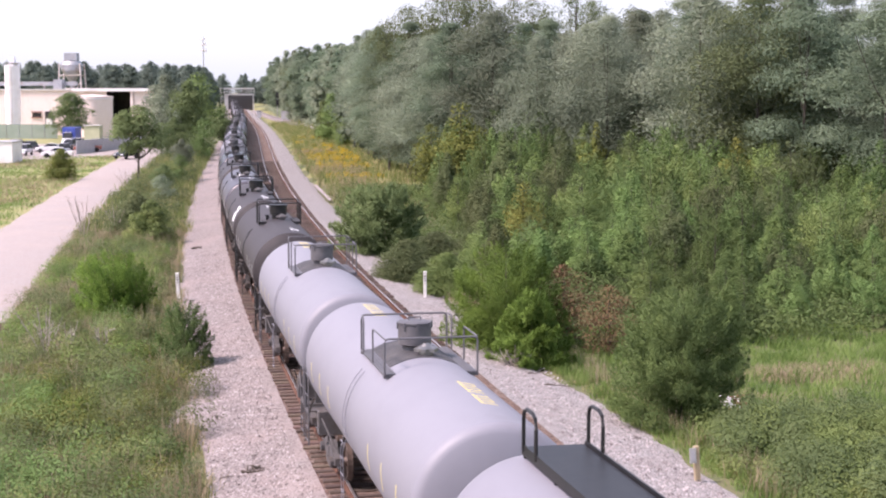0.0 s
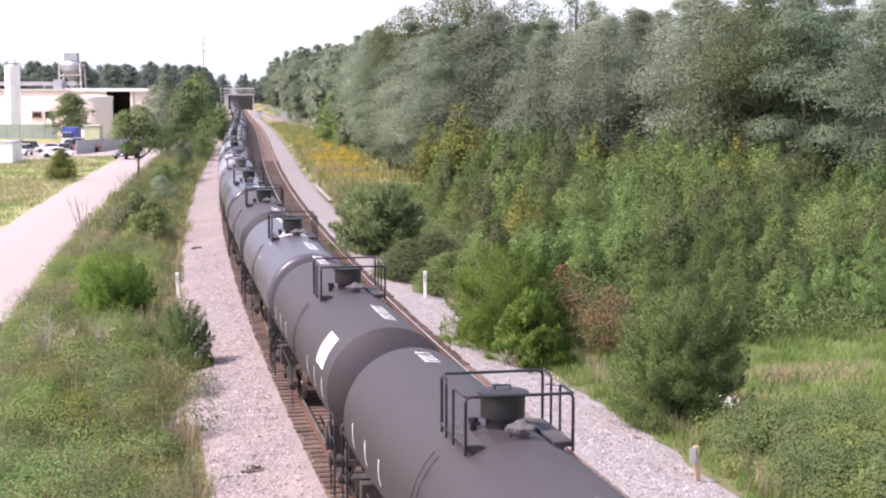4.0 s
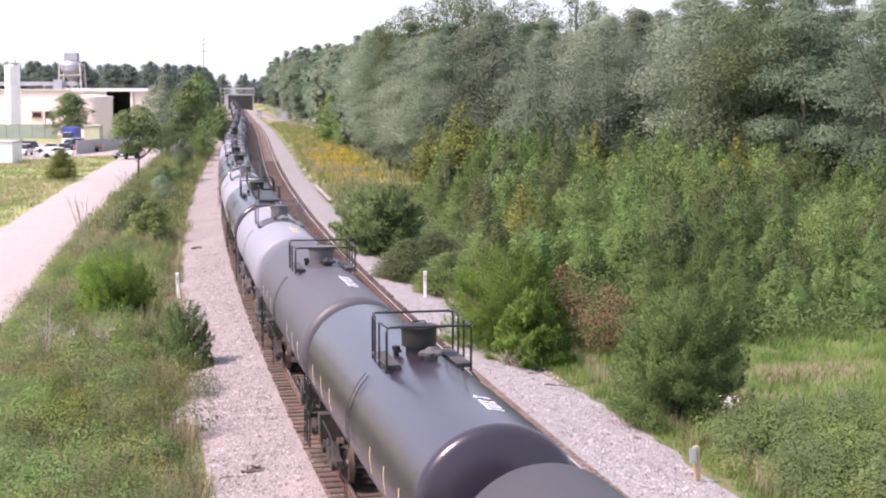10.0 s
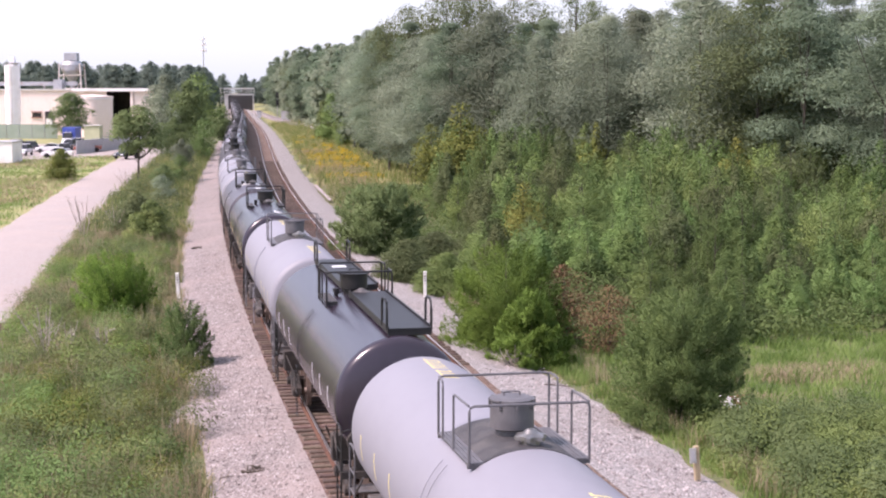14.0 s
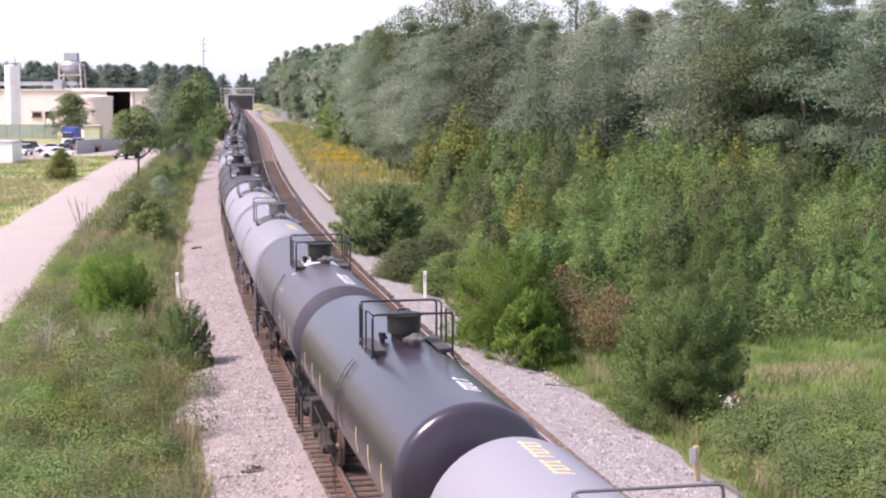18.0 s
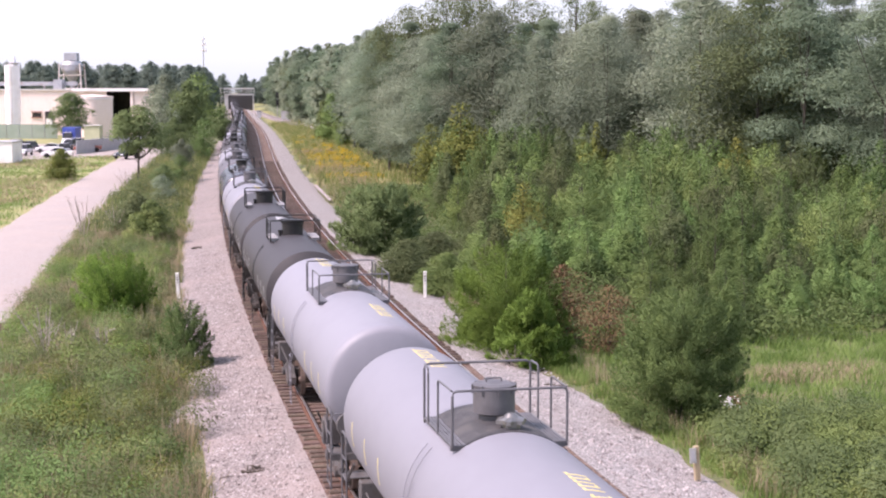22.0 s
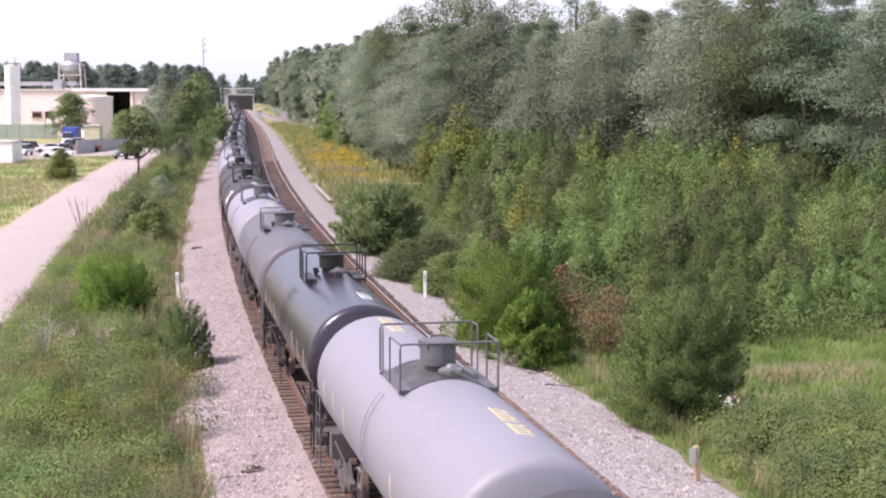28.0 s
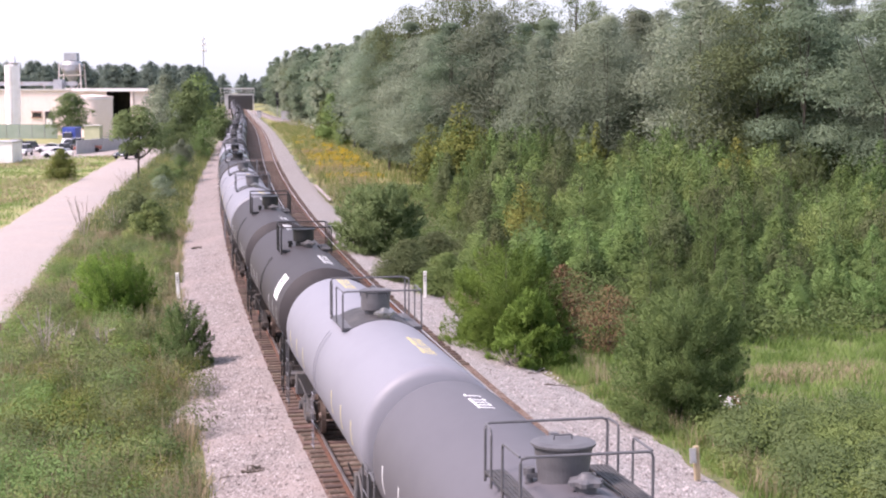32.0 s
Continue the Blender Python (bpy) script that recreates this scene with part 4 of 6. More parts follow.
def herbs():
    def st(ob, label, cat="grass"):
        tagged(ob, label, cat, kind="stuff")
    def bank(x, y, o):
        return not (46 < y < 49.5 and o > -5.1)
    st(blades("tall_grass", tufts(scatter(2600, 32, 112, -11.4, -3.95, 21, 1.2, 0, bank), 12, 0.14, 22), 0.2, 0.6, 0.024, M_GRASS, 1.0, 23), "tall mixed green and straw grass on the bank")
    st(blades("tall_grass", tufts(scatter(2400, 32, 110, -11.3, -4.6, 24, 1.2, 0.25, bank), 13, 0.16, 25), 0.18, 0.45, 0.028, M_GRASSG, 0.9, 26), "fresh green grass on the bank")
    st(weed_clumps("weeds", scatter(600, 33, 112, -11.2, -4.5, 71, 1.2, 0.16, bank), 0.45, 70, 0.10, M_SAPLING, 72, 0.9), "leafy green weeds on the bank", "weeds")
    st(weed_clumps("weeds", scatter(420, 33, 112, -11.2, -4.5, 73, 1.2, 0.11, bank), 0.5, 80, 0.09, M_GREYSHRUB, 74, 0.9), "dusty olive weeds on the bank", "weeds")
    st(weed_clumps("weeds", scatter(90, 34, 90, -10.8, -5.2, 75, 1.1), 0.75, 240, 0.10, M_GRASSG, 76, 0.8), "rounded leafy brush on the bank", "weeds")
    st(blades("dry_grass", tufts(scatter(800, 32, 120, -11.2, -4.1, 27, 1.2, 0.3, bank), 10, 0.12, 28), 0.5, 1.1, 0.028, M_STRAW, 0.35, 29), "dry straw-coloured grass stems on the bank")
    st(blades("dry_grass", tufts(scatter(900, 32, 115, -11.3, -4.0, 90, 1.2, 0.13, bank), 14, 0.2, 91), 0.35, 0.85, 0.028, M_STRAW, 0.7, 92), "patches of tan dry grass on the bank")
    st(weed_clumps("brush", np.array([(x, y, -0.6) for x, y in ((-10.6, 44.5), (-10.0, 43.6), (-11.3, 45.2), (-9.3, 44.2), (-8.9, 46.6), (-8.4, 46.0), (-12.6, 50.5), (-9.4, 50.8), (-8.3, 51.5))]), 0.8, 620, 0.085, M_YELLOWLEAF, 93, 0.85), "yellow-green brush on the bank", "brush")
    st(weed_clumps("brush", np.array([(x, y, -0.6) for x, y in ((-7.9, 50.9), (-8.6, 51.8), (-7.4, 45.6), (-7.0, 44.8), (-9.5, 38.5), (-13.0, 56.5), (-14.5, 60.5), (-11.0, 40.5), (-11.8, 62.0), (-15.5, 74.0), (-17.0, 79.0), (-18.4, 86.0), (-15.2, 84.0))]), 0.9, 620, 0.085, M_GREYSHRUB, 94, 0.85), "dusty olive brush on the bank", "brush")
    st(weed_clumps("weeds", scatter(700, 33, 115, -11, -4.6, 30, 1.1, 0.22, bank), 0.40, 80, 0.09, M_WEED, 31), "low broad-leaved weeds on the bank", "weeds")
    st(weed_clumps("weeds", scatter(190, 33, 100, -11, -5, 32, 1.1, 0.2, bank), 0.5, 110, 0.08, M_YELLOWLEAF, 33), "yellow-green weeds on the bank", "weeds")
    st(blades("tall_grass", tufts(scatter(2200, 110, 260, -11.2, -3.9, 34, 1.2), 8, 0.25, 35), 0.4, 1.2, 0.05, M_GRASS, 0.5, 36), "rough grass along the far bank")
    st(weed_clumps("weeds", scatter(260, 110, 300, -10.5, -4.6, 37, 1.1), 0.9, 70, 0.2, M_GREYSHRUB, 38), "scrub along the far bank", "weeds")
    st(weed_clumps("brush", scatter(46, 34, 58, -11.0, -5.4, 98, 1.0, 0.2, bank), 0.7, 300, 0.095, M_WEED, 99, 0.75), "fresh green leafy brush on the bank", "brush")
    st(blades("tall_grass", tufts(scatter(1500, 32, 75, -11.3, -4.6, 101, 1.1, 0.2, bank), 13, 0.16, 102), 0.2, 0.5, 0.03, M_GRASSG, 0.9, 103), "bright green grass on the bank")
    st(weed_clumps("brush", scatter(60, 34, 60, -11.0, -5.0, 111, 1.0, 0.3, bank), 0.55, 300, 0.09, M_YELLOWLEAF, 112, 0.8), "yellow-green leafy brush on the bank", "brush")
    st(weed_clumps("brush", scatter(70, 34, 75, -11.0, -5.0, 113, 1.0, 0.25, bank), 0.6, 260, 0.085, M_DARKLEAF, 114, 0.85), "dark leafy brush on the bank", "brush")
    st(blades("dry_grass", tufts(scatter(320, 36, 80, -11.2, -4.2, 115, 1.1, 0.2, bank), 9, 0.1, 116), 0.7, 1.35, 0.022, M_STRAW, 0.3, 117), "tall pale seed stems on the bank")
    for k, (m, n, z, lab) in enumerate(((M_SAPLING, 34, 0.95, "mid-green leafy brush on the bank"), (M_GREYSHRUB, 26, 1.0, "dusty olive brush on the bank"), (M_WEED, 16, 0.8, "light green leafy brush on the bank"), (M_CEDARB, 14, 0.7, "deep green brush on the bank"))):
        st(weed_clumps("brush", scatter(n, 34, 72, -11.0, -5.3, 120 + k, 1.1, 0.2, bank), z, 620, 0.08, m, 130 + k, 0.8), lab, "brush")
    # east side
    def clear(x, y, o):
        return o > 8.7 + 0.8 * min(1, max(0, (58 - y) / 14)) and y < 66
    st(blades("tall_grass", tufts(scatter(2600, 33, 68, 8.0, 24, 41, 1.0, 0, clear), 14, 0.15, 42), 0.2, 0.5, 0.026, M_GRASSG, 0.9, 43), "bright green grass in the clearing")
    st(weed_clumps("vines", scatter(420, 33, 44.5, 9.2, 20, 44, 1.0, 0.35), 0.36, 110, 0.075, M_WEED, 45), "tangled leafy vines beside the ballast", "vines")
    st(weed_clumps("vines", scatter(130, 33.5, 43.5, 9.8, 20, 46, 1.0, 0.3), 0.62, 420, 0.085, M_DARKLEAF, 47, 1.0), "dark leafy vines beside the ballast", "vines")
    st(weed_clumps("vines", scatter(110, 33.5, 43.5, 10.0, 20, 66, 1.0, 0.4), 0.58, 360, 0.085, M_SAPLING, 67, 1.0), "light leafy vines beside the ballast", "vines")
    st(blades("dry_grass", tufts(scatter(420, 47.5, 52.5, 11.5, 22, 68, 1.0, 0.2), 14, 0.25, 69), 0.12, 0.4, 0.035, M_STRAW, 1.2, 70), "worn tan grass in the clearing")
    st(blades("rough_lawn", tufts(scatter(2200, 105, 240, -40, -17.4, 77, 1.3), 7, 0.3, 78), 0.12, 0.4, 0.06, M_GRASSG, 0.9, 79), "rough patchy grass beside the road")
    st(weed_clumps("weeds", scatter(1500, 58, 150, 9.4, 34, 48, 1.2), 0.85, 80, 0.16, M_SAPLING, 49), "leafy undergrowth among the saplings", "undergrowth")
    st(weed_clumps("weeds", scatter(500, 60, 150, 8.9, 26, 50, 1.1, 0.15), 0.7, 80, 0.14, M_GREYSHRUB, 51), "dusty undergrowth among the saplings", "undergrowth")
    st(blades("dry_grass", tufts(scatter(900, 33, 130, 8.5, 10.6, 52, 1.0, 0, lambda x, y, o: o > 9.5 or y > 57), 10, 0.16, 53), 0.3, 0.8, 0.02, M_STRAW, 0.5, 54), "dry grass at the ballast edge")
    st(blades("tall_grass", tufts(scatter(3600, 125, 470, 9.0, 24, 55, 1.2), 8, 0.3, 56), 0.4, 1.1, 0.06, M_GRASS, 0.5, 57), "rough meadow grass beside the line")
    st(weed_clumps("goldenrod", scatter(400, 175, 330, 10.5, 17, 58, 1.0, 0.06), 0.5, 40, 0.16, M_GOLD, 59), "yellow goldenrod in the meadow", "flowers")
    st(blades("dry_grass", tufts(scatter(450, 120, 250, 9.0, 15, 60, 1.0, 0.05), 8, 0.3, 61), 0.5, 1.2, 0.05, M_STRAW, 0.4, 62), "tan dry grass in the meadow")
    st(weed_clumps("brush", scatter(520, 180, 760, 15, 34, 80, 1.2, 0, lambda x, y, o: o > 21 - 10 * min(1, max(0, (y - 320) / 400)) and (y > 200 or o > 22)), 1.9, 60, 0.55, M_OAK, 81, 0.9), "dense brush along the edge of the wood", "brush")
    st(blades("rough_lawn", tufts(scatter(900, 105, 240, -40, -17.4, 82, 1.3, 0.06), 7, 0.3, 83), 0.2, 0.6, 0.05, M_STRAW, 0.9, 84), "dry grass patches beside the road")
    st(blades("low_grass", tufts(scatter(700, 34, 64, 8.3, 10.6, 95, 1.0, 0, clear), 14, 0.12, 96), 0.1, 0.3, 0.022, M_GRASS, 1.0, 97), "low green and tan grass at the ballast edge")
    st(blades("low_grass", tufts(scatter(420, 33.5, 48, 9.1, 10.3, 104, 1.0), 14, 0.12, 105), 0.08, 0.28, 0.022, M_GRASSG, 1.0, 106), "low green grass at the ballast edge")
    # loose stones on the ballast
    r = np.random.default_rng(63)
    for name, o0, o1, n in (("loose_stones", -3.9, -1.6, 9000), ("loose_stones", TRACK2 + 1.6, TRACK2 + 4.2, 8000)):
        P = scatter(n, 34, 95, o0, o1, 64 + n, 1.4)
        sz = r.uniform(0.018, 0.05, (n, 1))
        oo = np.array([offset_of(a, b) for a, b, _ in P])
        e = np.abs(oo - (TRACK2 if o0 > 0 else 0))
        P[:, 2] = np.interp(e, [1.5, 1.9, 2.3, 2.8, 3.3, 3.8], [-0.215, -0.29, -0.39, -0.45, -0.50, -0.57])
        base = np.array([[1, 0, 0], [-0.5, 0.9, 0], [-0.5, -0.9, 0], [0.2, 0.1, 0.9], [0, 0, -0.6]])
        V = (P[:, None] + (base[None] + r.normal(0, 0.22, (n, 5, 3))) * sz[:, None]).reshape(-1, 3)
        k = np.arange(n)[:, None] * 5
        F = np.concatenate([k + [f] for f in ([0, 1, 3], [1, 2, 3], [2, 0, 3])], 1).reshape(-1, 3)
        tagged(new(name, tri_mesh(name, V, F, M_STONE)), "loose pale stones on the ballast", "stones", kind="stuff")


M_STONE = mat("broken_stone", [(0.1188, 0.1015, 0.0966), (0.351, 0.3105, 0.3015), (0.486, 0.45, 0.441)], 3, 0.9, 0.2, island=True)
named_shrubs()
thicket()
wood()
herbs()


# ---- tank cars ----
R, ZC, HALF, HEAD = 1.46, 2.55, 7.95, 0.72
LAY = pose(0, 0, ZC, -90, 0, 0)      # turns a lathe's z onto the car's length


def tank_bm(crisp, half):
    """Shell and two dished heads; crisp: the head meets the shell in an edge, else in a rounded knuckle."""
    bm = bmesh.new()
    k = 0.02 if crisp else 0.24
    HALF = half
    turn = radians(60 if crisp else 72)       # how far the knuckle turns
    rc = R - k * (1 - math.cos(turn))
    S = rc / math.sin(math.pi / 2 - turn)
    cap0 = S * (1 - math.sin(turn))
    y1 = HALF - cap0 - k * math.sin(turn)      # where the shell ends
    lathe(bm, [(R, y) for y in (-y1, -4.65, -1.55, 1.55, 4.65, y1)], 48, LAY, caps=False)
    for e in (-1, 1):
        prof = [(R - k * (1 - math.cos(turn * i / 5)), y1 + k * math.sin(turn * i / 5)) for i in range(6)] if not crisp else [(R, y1)]
        for i in range(1 if not crisp else 0, 9):
            a = turn + (math.pi / 2 - turn) * i / 8
            prof.append((max(0.0, S * math.cos(a)) if i < 8 else 0.0, HALF - S + S * math.sin(a)))
        if crisp:
            prof = prof[1:]
            prof[0] = (R, y1)
        prof = [(r, e * z) for r, z in prof]
        lathe(bm, prof if e > 0 else prof[::-1], 48, LAY, caps=False)
    return bm


def on_tank(a, y, lift=0.0):
    """A point of the shell: a degrees from the top (positive to the right), y along."""
    t = radians(a)
    return Vector(((R + lift) * math.sin(t), y, ZC + (R + lift) * math.cos(t)))


def patch(bm, a0, a1, y0, y1, lift=0.004, n=4):
    """A thin curved piece lying on the shell."""
    rows = []
    for k in range(n + 1):
        a = a0 + (a1 - a0) * k / n
        rows.append([bm.verts.new(on_tank(a, y, l)) for y in (y0, y1) for l in (lift, -0.01)])
    for p, q in zip(rows, rows[1:]):
        bm.faces.new((p[0], p[2], q[2], q[0]))
        bm.faces.new((p[0], q[0], q[1], p[1]))
        bm.faces.new((p[2], p[3], q[3], q[2]))
    bm.faces.new((rows[0][0], rows[0][1], rows[0][3], rows[0][2]))
    bm.faces.new((rows[-1][0], rows[-1][2], rows[-1][3], rows[-1][1]))
    return bm


def lettering(bm, a, y, count, high=0.30):
    """A row of plain bars of the size of characters, running along the shell."""
    w = high / R * 57.3
    yy = y
    for k in range(count):
        patch(bm, a - w / 2, a + w / 2, yy, yy + 0.05, n=3)
        patch(bm, a - w / 2, a - w / 2 + 1.8, yy + 0.05, yy + 0.15, n=1)
        if k % 2:
            patch(bm, a + w / 2 - 1.8, a + w / 2, yy + 0.05, yy + 0.15, n=1)
        yy += 0.225
    return bm


def truck(parent, y, fm):
    root = new("truck", None)
    bm = bmesh.new()
    box(bm, -1.12, 1.12, -0.2, 0.2, 0.42, 0.72, 0.03)
    root = part("truck", bm, fm, parent)
    root.matrix_basis = pose(0, y, 0)
    for sx in (-1, 1):
        bm = bmesh.new()
        pr = [(-1.2, 0.42), (-1.2, 0.60), (-0.75, 0.66), (-0.45, 0.86), (0.45, 0.86), (0.75, 0.66), (1.2, 0.60), (1.2, 0.42), (0.7, 0.40), (0.4, 0.18), (-0.4, 0.18), (-0.7, 0.40)]
        vs = [[bm.verts.new((sx * x, a, z)) for a, z in pr] for x in (0.93, 1.08)]
        bm.faces.new(vs[0])
        bm.faces.new(vs[1][::-1])
        for i in range(len(pr)):
            j = (i + 1) % len(pr)
            bm.faces.new((vs[0][i], vs[0][j], vs[1][j], vs[1][i]))
        for a in (-0.89, 0.89):
            lathe(bm, [(0.0, 0.0), (0.13, 0.0), (0.13, 0.10), (0.0, 0.11)], 10, pose(sx * 1.07, a, 0.46, 0, 90 * sx, 0))
        for a in (-0.22, 0, 0.22):
            lathe(bm, [(0.07, 0.30), (0.085, 0.42), (0.07, 0.58)], 8, pose(sx * 1.02, a, 0))
        part("side_frame", bm, fm, root)
    for a in (-0.89, 0.89):
        bm = bmesh.new()
        for sx in (-1, 1):
            lathe(bm, [(0.0, 0.06), (0.10, 0.06), (0.12, 0.0), (0.36, -0.01), (0.39, 0.03), (0.46, 0.03), (0.455, -0.07), (0.485, -0.075), (0.485, -0.10), (0.38, -0.10), (0.36, -0.05), (0.12, -0.06), (0.0, -0.06)], 20, pose(sx * 0.76, 0, 0, 0, 90 * sx, 0))
        tube(bm, [(-0.72, 0, 0), (0.72, 0, 0)], 0.08, 10)
        w = part("wheelset", bm, M_WHEEL, root, "worn steel wheels on an axle")
        w.matrix_basis = pose(0, a, 0.46)
    return root


def tank_car(style):
    """One car, built round its manway, standing on the rail tops. Returns its root."""
    paint_m, rail_m, frame_m, label = style["paint"], style["rail"], style["frame"], style["label"]
    root = tagged(new("tank_car"), label, "tank car", "cars of the tank train")
    part("tank", tank_bm(style.get("crisp", False), style.get("half", 7.9 if style.get("crisp") else 7.85)), paint_m, root, style.get("tank", ""), smooth=True)
    kind = style["top"]
    # manway housing
    bm = bmesh.new()
    if kind == "saddle":
        lathe(bm, [(0.26, 1.40), (0.26, 1.54), (0.35, 1.58), (0.35, 1.98), (0.33, 2.01)], 40, pose(0, 0, ZC))
        for k in range(8):
            a = 2 * math.pi * k / 8
            box(bm, -0.02, 0.02, -0.02, 0.02, 1.9, 2.05, m=pose(0.36 * math.cos(a), 0.36 * math.sin(a), ZC))
        top = 2.01
    elif kind == "wide":
        lathe(bm, [(0.39, 1.38), (0.40, 1.86), (0.44, 1.88), (0.44, 1.94)] if style.get("crisp") else [(0.36, 1.40), (0.37, 1.62), (0.41, 1.88), (0.44, 1.94)], 40, pose(0, 0, ZC))
        top = 1.94
    else:
        lathe(bm, [(0.28, 1.44), (0.28, 1.60), (0.36, 1.62), (0.37, 2.0)], 40, pose(0, 0, ZC))
        top = 2.0
    house = part("manway_housing", bm, style.get("dome", rail_m), root, smooth=False)
    bm = bmesh.new()
    rl = {"saddle": 0.37, "wide": 0.46}.get(kind, 0.42)
    lathe(bm, [(0.0, top + 0.06), (rl * 0.75, top + 0.055), (rl, top + 0.03), (rl, top), (0, top)][::-1], 24, pose(0, 0, ZC))
    box(bm, -0.06, 0.06, rl - 0.04, rl + 0.09, ZC + top - 0.06, ZC + top + 0.06)
    part("lid", bm, style.get("dome", rail_m), house)
    bm = bmesh.new()
    tube(bm, bent([(-0.12, 0.05, ZC + top + 0.05), (-0.12, 0.05, ZC + top + 0.12), (0.14, 0.05, ZC + top + 0.12), (0.14, 0.05, ZC + top + 0.05)], 0.03), 0.014)
    part("lid_handle", bm, rail_m, house)
    # fittings beside it
    bm = bmesh.new()
    rings = []
    for rad, cut, z in ((0.15, 0.15, 1.38), (0.15, 0.15, 1.53), (0.255, 0.20, 1.54), (0.255, 0.20, 1.60), (0.13, 0.13, 1.64), (0.06, 0.06, 1.70)):
        rings.append([bm.verts.new((0.10 + q * math.cos(k * math.pi / 12), -0.76 + q * math.sin(k * math.pi / 12), ZC + z)) for k in range(24) for q in (rad if k % 4 < 2 else cut,)])
    for a, b in zip(rings, rings[1:]):
        for k in range(24):
            bm.faces.new((a[k], a[(k + 1) % 24], b[(k + 1) % 24], b[k]))
    bm.faces.new(rings[-1])
    if kind == "wide" and style.get("crisp"):
        bm.clear()
        tube(bm, [(-0.52, 0.25, ZC + top), (-0.30, 0.25, ZC + top + 0.05)], 0.035, 6)
    part("valve", bm, M_STEEL if kind == "saddle" else (rail_m if kind == "wide" else M_FRAMEG), root, "bolted vent valve")
    bm = bmesh.new()
    lathe(bm, [(0.06, 1.38), (0.06, 1.52), (0.085, 1.53), (0.085, 1.60), (0.0, 1.62)], 12, pose(-0.46, 0.12, ZC))
    box(bm, -0.52, -0.36, 0.03, 0.21, ZC + 1.47, ZC + 1.53)
    if kind != "saddle":
        part("relief_valve", bm, rail_m, root)
    else:
        bm.free()
    if kind == "saddle":
        bm = bmesh.new()
        patch(bm, -29, 29, -1.1, 1.2, 0.012, 16)
        part("saddle_plate", bm, M_PLATE, root, "dark anti-slip top plate")
    elif style.get("pale"):
        bm = bmesh.new()
        patch(bm, -26, 26, -0.62, 0.62, 0.006, 12)
        part("saddle_plate", bm, M_PALESAD, root, "pale painted band round the manway")
    lx, ly0, ly1, tz = style.get("rails") or {"saddle": (0.94, -1.1, 1.2, 4.70), "wide": (0.92, -1.15, 0.85, 4.60)}.get(kind, (0.86, -1.1, 0.7, 4.72))
    # walkway plates each side of the manway
    for sx in (-1, 1):
        bm = bmesh.new()
        z = 3.80 if kind == "saddle" else 3.93
        x0, x1 = sorted((sx * (lx - 0.30), sx * (lx + 0.02)))
        for k in range(5):
            a = x0 + (x1 - x0) * k / 5
            box(bm, a, a + (x1 - x0) / 5 - 0.012, ly0, ly1, z, z + 0.03)
        for y in (ly0 + 0.05, ly1 - 0.05):
            box(bm, x0, x1, y - 0.03, y + 0.03, z - 0.06, z - 0.002)
            box(bm, sx * (lx - 0.15) - 0.02, sx * (lx - 0.15) + 0.02, y - 0.02, y + 0.02, 3.6, z - 0.06)
        part("walkway_plate", bm, style.get("plate", M_RAILG if kind == "saddle" else M_PLATE), root)
    # handrails: far and near cross bars, and side returns
    rr = 0.022 if rail_m is M_RAILG else 0.026
    for y, inner in ((ly1, False), (ly0, True)):
        bm = bmesh.new()
        a, b = Vector((-lx, y, 3.8)), Vector((lx, y, 3.8))
        up = Vector((0, 0, tz - 3.8))
        if not inner:
            up = Vector((0, 0, tz - 3.8 + 0.05))
        tube(bm, bent([a, a + up, b + up, b], 0.08), rr, 7)
        part("handrail", bm, rail_m, root)
    for sx in (-1, 1):
        bm = bmesh.new()
        ym = ly0 + (ly1 - ly0) * 0.45
        p = [Vector((sx * lx, ly0 + 0.04, tz)), Vector((sx * (lx + 0.02), ym, tz)), Vector((sx * (lx + 0.02), ym, 3.8))]
        tube(bm, bent(p, 0.08), rr * 0.85, 6)
        part("side_rail", bm, rail_m, root)
        bm = bmesh.new()
        p = [Vector((sx * lx, ly1 - 0.04, tz + 0.05)), Vector((sx * (lx + 0.02), ly1 - 0.45, tz + 0.05)), Vector((sx * (lx + 0.02), ly1 - 0.45, 3.8))]
        tube(bm, bent(p, 0.08), rr * 0.85, 6)
        part("side_rail", bm, rail_m, root)
    # ladders curving down both flanks
    for sx in (-1, 1):
        bm = bmesh.new()
        for y in (-0.17, 0.17):
            pts = [on_tank(sx * a, y, 0.05) for a in range(46, 104, 8)] + [Vector((sx * (R + 0.10), y, 1.9)), Vector((sx * (R + 0.08), y, 0.75))]
            tube(bm, pts, 0.009, 5)
        for a in range(60, 100, 13):
            tube(bm, [on_tank(sx * a, -0.17, 0.05), on_tank(sx * a, 0.17, 0.05)], 0.007, 4)
        for z in (2.1, 1.75, 1.4, 1.05, 0.8):
            tube(bm, [(sx * (R + 0.09), -0.22, z), (sx * (R + 0.09), 0.22, z)], 0.012, 5)
        part("ladder", bm, style.get("ladder", rail_m), root)
    # ends: sill, bolster saddle, platform, grab irons, coupler
    for e in (-1, 1):
        bm = bmesh.new()
        y0, y1 = sorted((e * 5.0, e * 8.15))
        box(bm, -0.24, 0.24, y0, y1, 0.78, 1.12, 0.02)
        box(bm, -0.62, 0.62, e * 5.95 - 0.25, e * 5.95 + 0.25, 0.76, 1.36, 0.03)
        for sx in (-1, 1):
            x0, x1 = sorted((sx * 0.5, sx * 1.35))
            box(bm, x0, x1, e * 5.95 - 0.16, e * 5.95 + 0.16, 0.95, 1.55, 0.02)
        part("stub_sill", bm, frame_m, root)
        bm = bmesh.new()
        y0, y1 = sorted((e * 7.7, e * 8.2))
        box(bm, -1.4, 1.4, y0, y1, 1.16, 1.19, 0.01)
